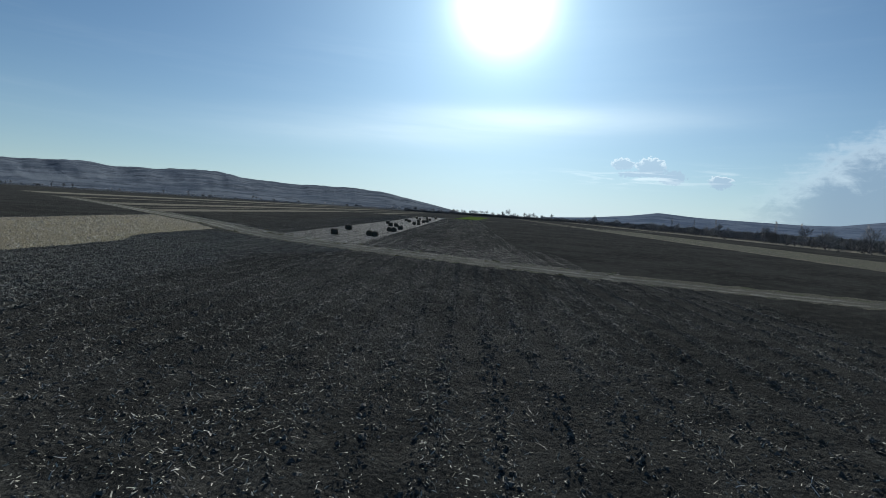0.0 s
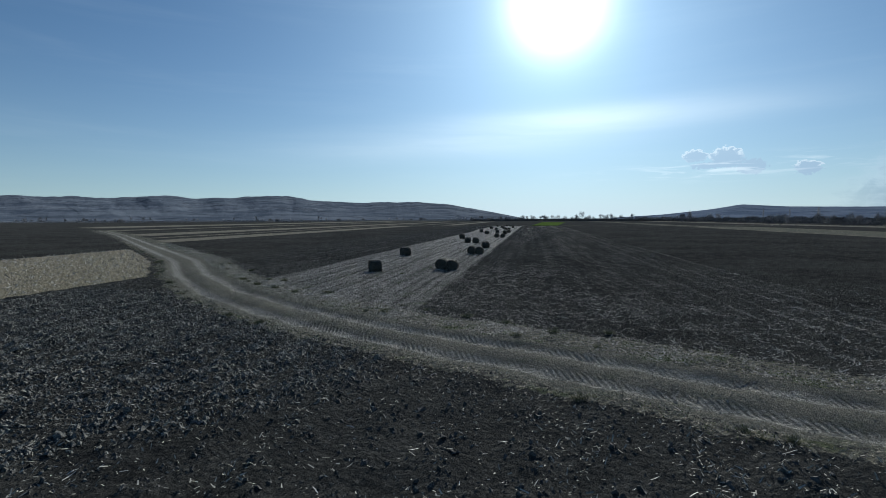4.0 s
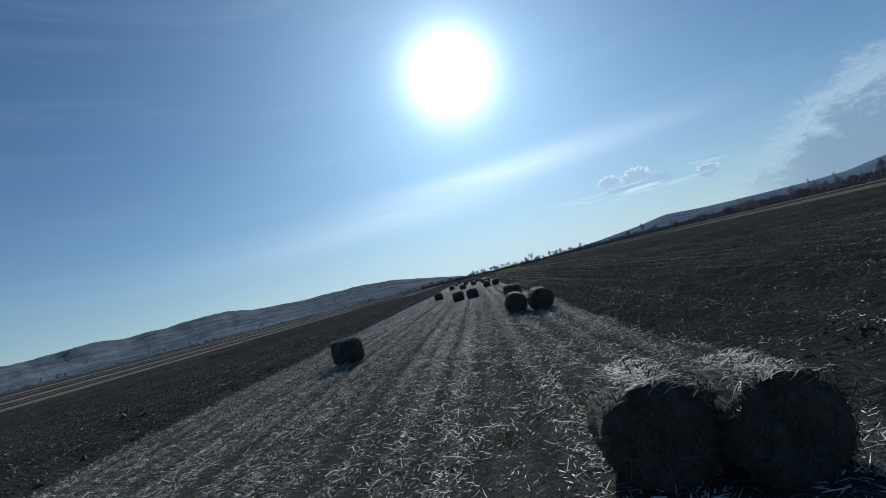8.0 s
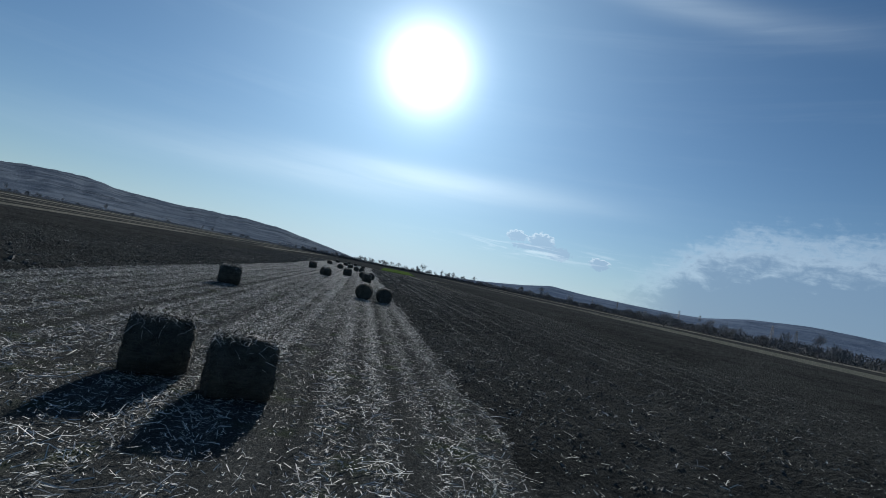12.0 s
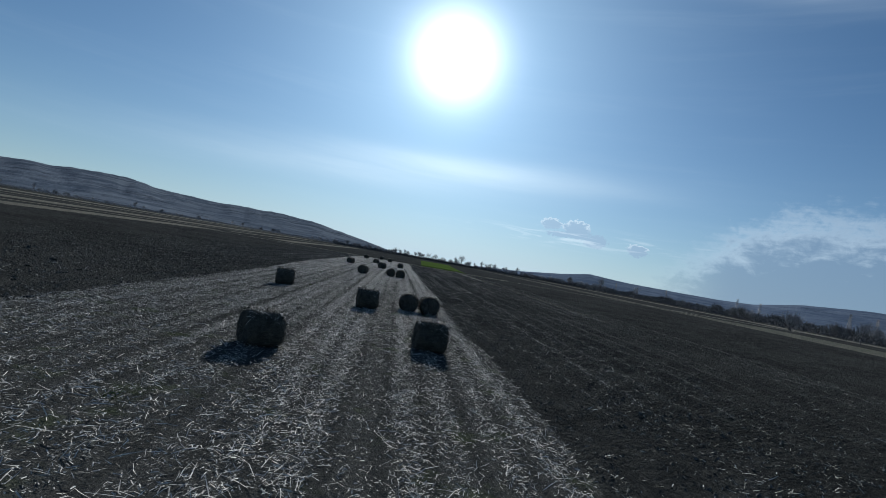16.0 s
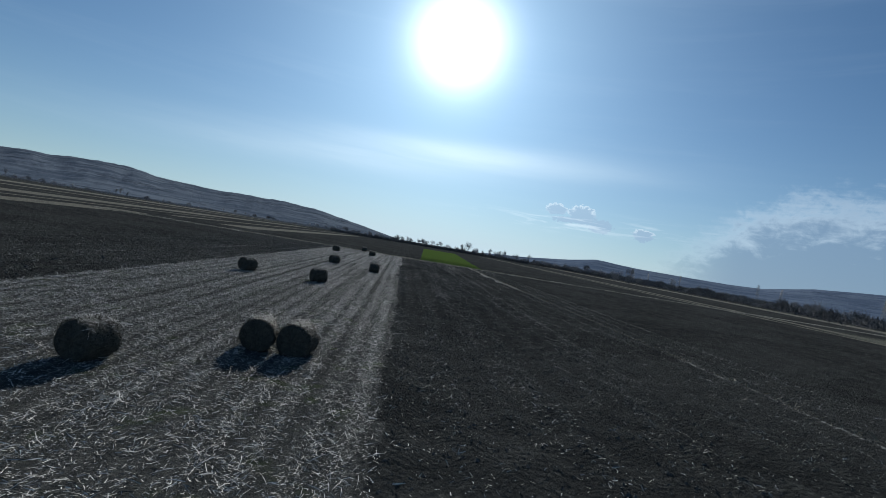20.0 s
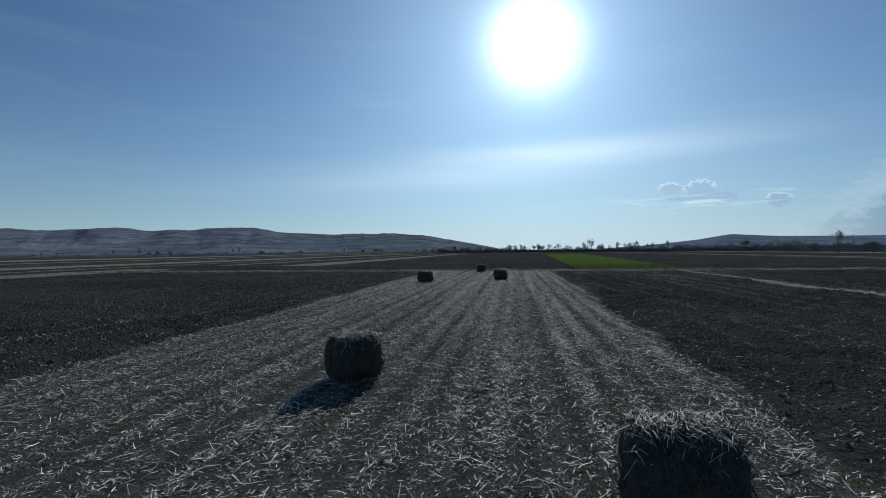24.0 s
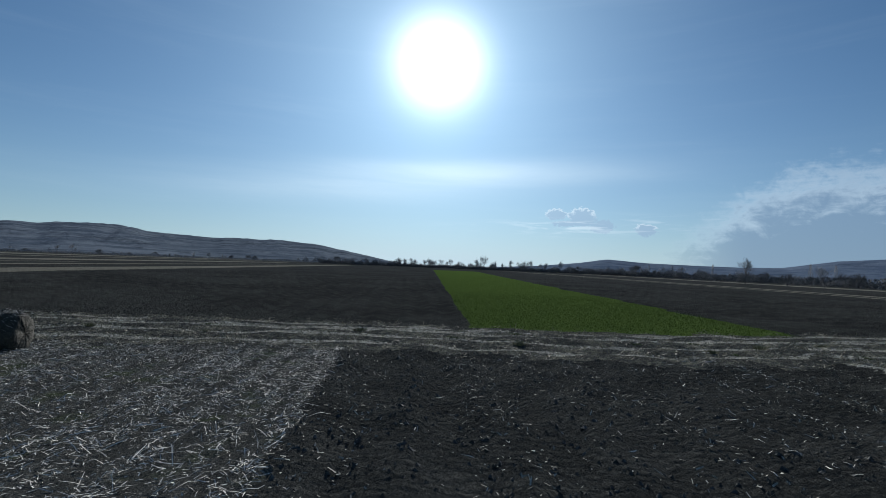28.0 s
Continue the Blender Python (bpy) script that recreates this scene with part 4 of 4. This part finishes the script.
dirt_lump = plain("dry_dirt", (0.25, 0.25, 0.23), 0.9, 0.45, 2.0, 0.05, bump_by=0.6)
x, y = scatter(rng, 60000, -14, 40, 36, 76, lambda x, y: zones(x, y)["track"] * (0.25 + 0.75 * ramp(np.abs(np.abs(zones(x, y)["d"]) - 0.95), 0.2, 0.5)))
crumbs("track_crumbs", "dry crumbs of earth on the dirt track", rng, x, y, 0.02, 0.09, dirt_lump)
x, y = scatter(rng, 90000, -14, 40, 36, 76, lambda x, y: zones(x, y)["track"] * (0.2 + 0.8 * ramp(np.abs(np.abs(zones(x, y)["d"]) - 0.95), 0.15, 0.45)) * ramp(value_noise(x * 0.8, y * 0.8, 68), 0.15, 0.6))
litter("track_straw", "bits of straw trodden into the dirt track", "crop residue", rng, x, y, dead_grass, 0.04, 0.22, 0.012, 0.2)


# ---------- trees, bushes and pylons far off ----------
bark = plain("bark", (0.10, 0.10, 0.105), 0.9, 0.3, 1.0, 0.2)
# twig and scrub greys are lifted above the bark to paint distance haze
hazed_twig = plain("twigs", (0.24, 0.245, 0.255), 0.9, 0.4, 1.0, 0.1, per_object=True)
scrub = plain("scrub", (0.16, 0.162, 0.165), 0.9, 0.4, 1.0, 0.1, per_object=True)
steel = plain("galvanised_steel", (0.14, 0.15, 0.16), 0.5, 0.15, 1.0, 0.5)


def stick(bm, a, b, ra, rb, sides=5):
    """A tapered limb between two points."""
    a, b = Vector(a), Vector(b)
    u = (b - a).normalized()
    s = u.orthogonal().normalized()
    t = u.cross(s)
    rings = []
    for c, r in ((a, ra), (b, rb)):
        rings.append([bm.verts.new(c + (s * math.cos(k * 2 * math.pi / sides) + t * math.sin(k * 2 * math.pi / sides)) * r) for k in range(sides)])
    for k in range(sides):
        bm.faces.new((rings[0][k], rings[0][(k + 1) % sides], rings[1][(k + 1) % sides], rings[1][k]))
    bm.faces.new(rings[1])


def tree_thing(seed, height, spread, bushy):
    """A leafless tree: trunk, forking limbs, and a crown of fine twigs with gaps."""
    r = random.Random(seed)
    thing = new("bush" if bushy else "bare_tree")
    trunk, limbs = bmesh.new(), bmesh.new()
    top = height * (0.08 if bushy else r.uniform(0.14, 0.28))
    stick(trunk, (0, 0, -0.2), (r.uniform(-0.2, 0.2), 0, top), height * 0.025, height * 0.018, 7)
    tips = []

    def grow(p, d, length, rad, depth):
        q = p + d * length
        stick(limbs, p, q, rad, rad * 0.6, 4)
        if depth == 0:
            tips.append((q, d))
            return
        for _ in range(r.choice((2, 3))):
            e = (d + Vector((r.uniform(-1, 1), r.uniform(-1, 1), r.uniform(-0.4, 1.1))) * 0.7).normalized()
            grow(q, e, length * r.uniform(0.6, 0.8), rad * 0.6, depth - 1)

    for k in range(7 if bushy else 6):
        a = k * 2.4 + r.uniform(-0.4, 0.4)
        lift = k / 6
        d = Vector((math.cos(a) * spread, math.sin(a) * spread, r.uniform(0.2, 0.8) + 1.2 * lift)).normalized()
        at = top * r.uniform(0.3, 1.0) if bushy else top + height * 0.22 * lift
        grow(Vector((0, 0, at)), d, height * (0.2 if bushy else 0.21), height * 0.012, 2)
    if not bushy:
        stick(trunk, (0, 0, top * 0.95), (0.01, 0, top + height * 0.25), height * 0.018, height * 0.008, 6)
    part("trunk", trunk, bark, thing)
    part("limb", limbs, bark, thing)
    g = np.random.default_rng(seed)
    n = len(tips) * (11 if bushy else 7)
    base = np.array([tips[k % len(tips)][0] for k in range(n)]) + g.normal(0, height * 0.06, (n, 3)) * np.array([[0.8, 0.8, 1.2]])
    way = unit(np.array([tips[k % len(tips)][1] for k in range(n)]) + g.normal(0, 0.6, (n, 3)) + np.array([[0, 0, 0.5]]))
    me = ribbons("crown", base, way, unit(g.normal(0, 1, (n, 3))), g.uniform(0.08, 0.22, n) * height, g.uniform(0.006, 0.013, n) * height, g.normal(0, 0.02, n) * height, scrub if bushy else hazed_twig)
    part("crown", me, None, thing, "", False)
    return thing


TREES = [tree_thing(100 + k, 1.0, (0.35, 0.6, 0.5, 0.3)[k] if k < 4 else 0.9, k >= 4) for k in range(7)]
first = set()


def plant(k, x, y, h, turn):
    m = pose(x, y, 0, 0, 0, turn)
    if k in first:
        t = copy_thing(TREES[k], m)
    else:
        t = TREES[k]
        t.matrix_basis = m
        first.add(k)
    t.scale = (h * random.uniform(0.8, 1.1), h * random.uniform(0.8, 1.1), h)
    if k < 4:
        tagged(t, "bare leafless tree at the far edge of the fields", "tree", "trees on the skyline")
    else:
        tagged(t, "leafless grey-brown bush in a field hedge", "bush", "bushes of the hedge")


random.seed(11)
for k in range(190):       # the row that closes the fields
    u = k / 189
    plant(random.randrange(4) if random.random() < 0.6 else random.randrange(4, 7), -75 + 320 * u + random.uniform(-4, 4), 800 + 30 * math.sin(u * 5) + random.uniform(-25, 40) - 110 * u, random.choice((4, 5, 5, 6, 7, 8, 9)), random.uniform(0, 360))
plant(1, 88, 790, 13.5, 40)
plant(2, 2, 800, 9.5, 80)
for k in range(190):      # the hedge along the fields
    u = random.random() ** 1.2
    plant(random.randrange(4, 7) if random.random() < 0.8 else random.randrange(4), random.uniform(125, 215) + 20 * u, -20 + 720 * u, random.uniform(3.5, 9.0), random.uniform(0, 360))
for k in range(120):      # trees at the foot of the hills
    u = random.random()
    plant(random.choice((0, 0, 2, 3, 3, 3, 1, 4, 5, 6)), -40 - 780 * u + random.uniform(-40, 40), 1000 - 480 * u + random.uniform(-60, 60), random.uniform(3, 9), random.uniform(0, 360))


def thicket(name, label, rng, x, y, high):
    """A far band of leafless scrub, too dense to tell bush from bush."""
    n = len(x)
    z = rng.uniform(0, 1, n) ** 1.3 * high * (0.45 + 0.55 * value_noise(x * 0.08, y * 0.08, 91))
    way = unit(np.stack([rng.normal(0, 0.6, n), rng.normal(0, 0.6, n), np.abs(rng.normal(0, 1, n))], 1))
    me = ribbons(name, np.stack([x, y, z], 1), way, unit(rng.normal(0, 1, (n, 3))), rng.uniform(0.6, 1.8, n), rng.uniform(0.14, 0.36, n), rng.normal(0, 0.1, n), scrub)
    return tagged(new(name, me), label, "scrub", kind="stuff")


u = rng.uniform(0, 1, 22000)
thicket("far_scrub", "dark leafless scrub closing the far fields", rng, -75 + 340 * u, 800 + 30 * np.sin(u * 5) - 110 * u + rng.normal(0, 9, 22000), 3.4)
u = rng.uniform(0, 1, 30000) ** 1.2
thicket("hedge_scrub", "dark leafless scrub along the field hedge", rng, 160 + 60 * u + rng.normal(0, 12, 30000), -20 + 740 * u, 4.2)


u = rng.uniform(0, 1, 16000)
thicket("foothill_scrub", "grey leafless scrub along the foot of the hills", rng, -30 - 800 * u, 985 - 480 * u + rng.normal(0, 22, 16000), 2.8)


def tussock_thing(name, seed, mat, blades, tall, reach):
    """A tuft of grass: blades fanning out of one root."""
    r = np.random.default_rng(seed)
    a = r.uniform(0, 2 * math.pi, blades)
    root = np.stack([np.cos(a) * r.uniform(0, reach * 0.5, blades), np.sin(a) * r.uniform(0, reach * 0.5, blades), np.full(blades, -0.02)], 1)
    way = unit(np.stack([np.cos(a) * r.uniform(0.1, 1.2, blades), np.sin(a) * r.uniform(0.1, 1.2, blades), r.uniform(0.4, 1.2, blades)], 1))
    thing = new(name)
    blade = part("blade", ribbons("blade", root, way, unit(np.cross(way, np.stack([-np.sin(a), np.cos(a), np.zeros(blades)], 1))), r.uniform(0.5, 1.0, blades) * tall, r.uniform(0.006, 0.014, blades), r.uniform(-0.04, 0.08, blades) * tall, mat), mat, thing, "", False)
    tagged(blade, kind="stuff")
    return thing


r6 = random.Random(21)
tuft_green = tussock_thing("grass_tussock", 3, plain("tussock_grass", (0.17, 0.175, 0.115), 0.85, 0.4, 3.0, 0.05), 220, 0.2, 0.45)
tuft_weed = tussock_thing("low_weed", 4, plain("weed_leaf", (0.11, 0.15, 0.06), 0.85, 0.35, 3.0, 0.05), 150, 0.08, 0.5)
spots = []
for k in range(len(TRACK) - 2):
    (ax, ay), (bx, by) = TRACK[k], TRACK[k + 1]
    if ay > 95 or bx > 45:
        continue
    for _ in range(max(2, int(math.hypot(bx - ax, by - ay) / 1.2))):
        s_ = r6.random()
        nx, ny = -(by - ay), bx - ax
        q = r6.choice((2.4, 2.8, 3.6, 4.2, -2.1, -2.4)) / math.hypot(nx, ny)
        spots.append((tuft_green, ax + (bx - ax) * s_ + nx * q, ay + (by - ay) * s_ + ny * q))
for k in range(34):
    wx, wy = r6.uniform(-2.8, 9.6), r6.uniform(64, 305)
    if all(math.hypot(wx - b[0], wy - b[1]) > 0.9 for b in BALES):
        spots.append((tuft_weed, wx, wy))
for k in range(26):
    spots.append((tuft_weed if k % 3 else tuft_green, r6.uniform(-14, 34), r6.uniform(306.6, 312.5)))
started = set()
for kind_of, wx, wy in spots:
    m = pose(wx, wy, float(ground_z(wx, wy)[0]), 0, 0, r6.uniform(0, 360))
    if kind_of.name in started:
        t = copy_thing(kind_of, m)
    else:
        t = kind_of
        started.add(kind_of.name)
        t.matrix_basis = m
    size = r6.uniform(0.6, 1.3)
    t.scale = (size, size, size * r6.uniform(0.7, 1.1))
    if kind_of is tuft_green:
        tagged(t, "tussock of grey-green grass beside the dirt track", "grass", "grass tussocks")
    else:
        tagged(t, "low green weed growing among the stubble", "weed", "weeds in the stubble")


def pylon_thing():
    """A lattice mast with three crossarms."""
    thing = new("pylon")
    H, w0, w1 = 28.0, 2.6, 0.7

    def corner(k, z):
        w = w0 + (w1 - w0) * z / H
        return Vector((w * (1 if k in (0, 3) else -1), w * (1 if k < 2 else -1), z))

    for k in range(4):
        bm = bmesh.new()
        stick(bm, corner(k, 0), corner(k, H), 0.22, 0.16, 4)
        part("leg", bm, steel, thing)
    brace = bmesh.new()
    levels = [0, 5, 9.5, 13.5, 17, 20, 22.5, 25, 28]
    for a, b in zip(levels[:-1], levels[1:]):
        for k in range(4):
            stick(brace, corner(k, a), corner((k + 1) % 4, b), 0.09, 0.09, 3)
            stick(brace, corner((k + 1) % 4, a), corner(k, b), 0.09, 0.09, 3)
    part("bracing", brace, steel, thing)
    for z, arm in ((20.0, 5.2), (23.5, 4.4), (26.8, 3.4)):
        bm = bmesh.new()
        for sgn in (-1, 1):
            for yy in (-0.6, 0.6):
                stick(bm, (0, yy, z), (sgn * arm, 0, z + 0.3), 0.14, 0.1, 4)
            stick(bm, (0, 0, z + 1.6), (sgn * arm, 0, z + 0.3), 0.1, 0.1, 4)
        part("crossarm", bm, steel, thing)
    return thing


pylon = pylon_thing()
for k, (px, py) in enumerate(((653, 1049), (639, 797), (695, 1670), (660, 560), (675, 1340), (720, 1075), (780, 1700), (700, 815), (640, 300))):
    m = pose(px, py, 0, 0, 0, 8)
    t = pylon if k == 0 else copy_thing(pylon, m)
    t.matrix_basis = m
    tagged(t, "grey steel lattice power pylon beyond the hedge", "pylon", "pylons")
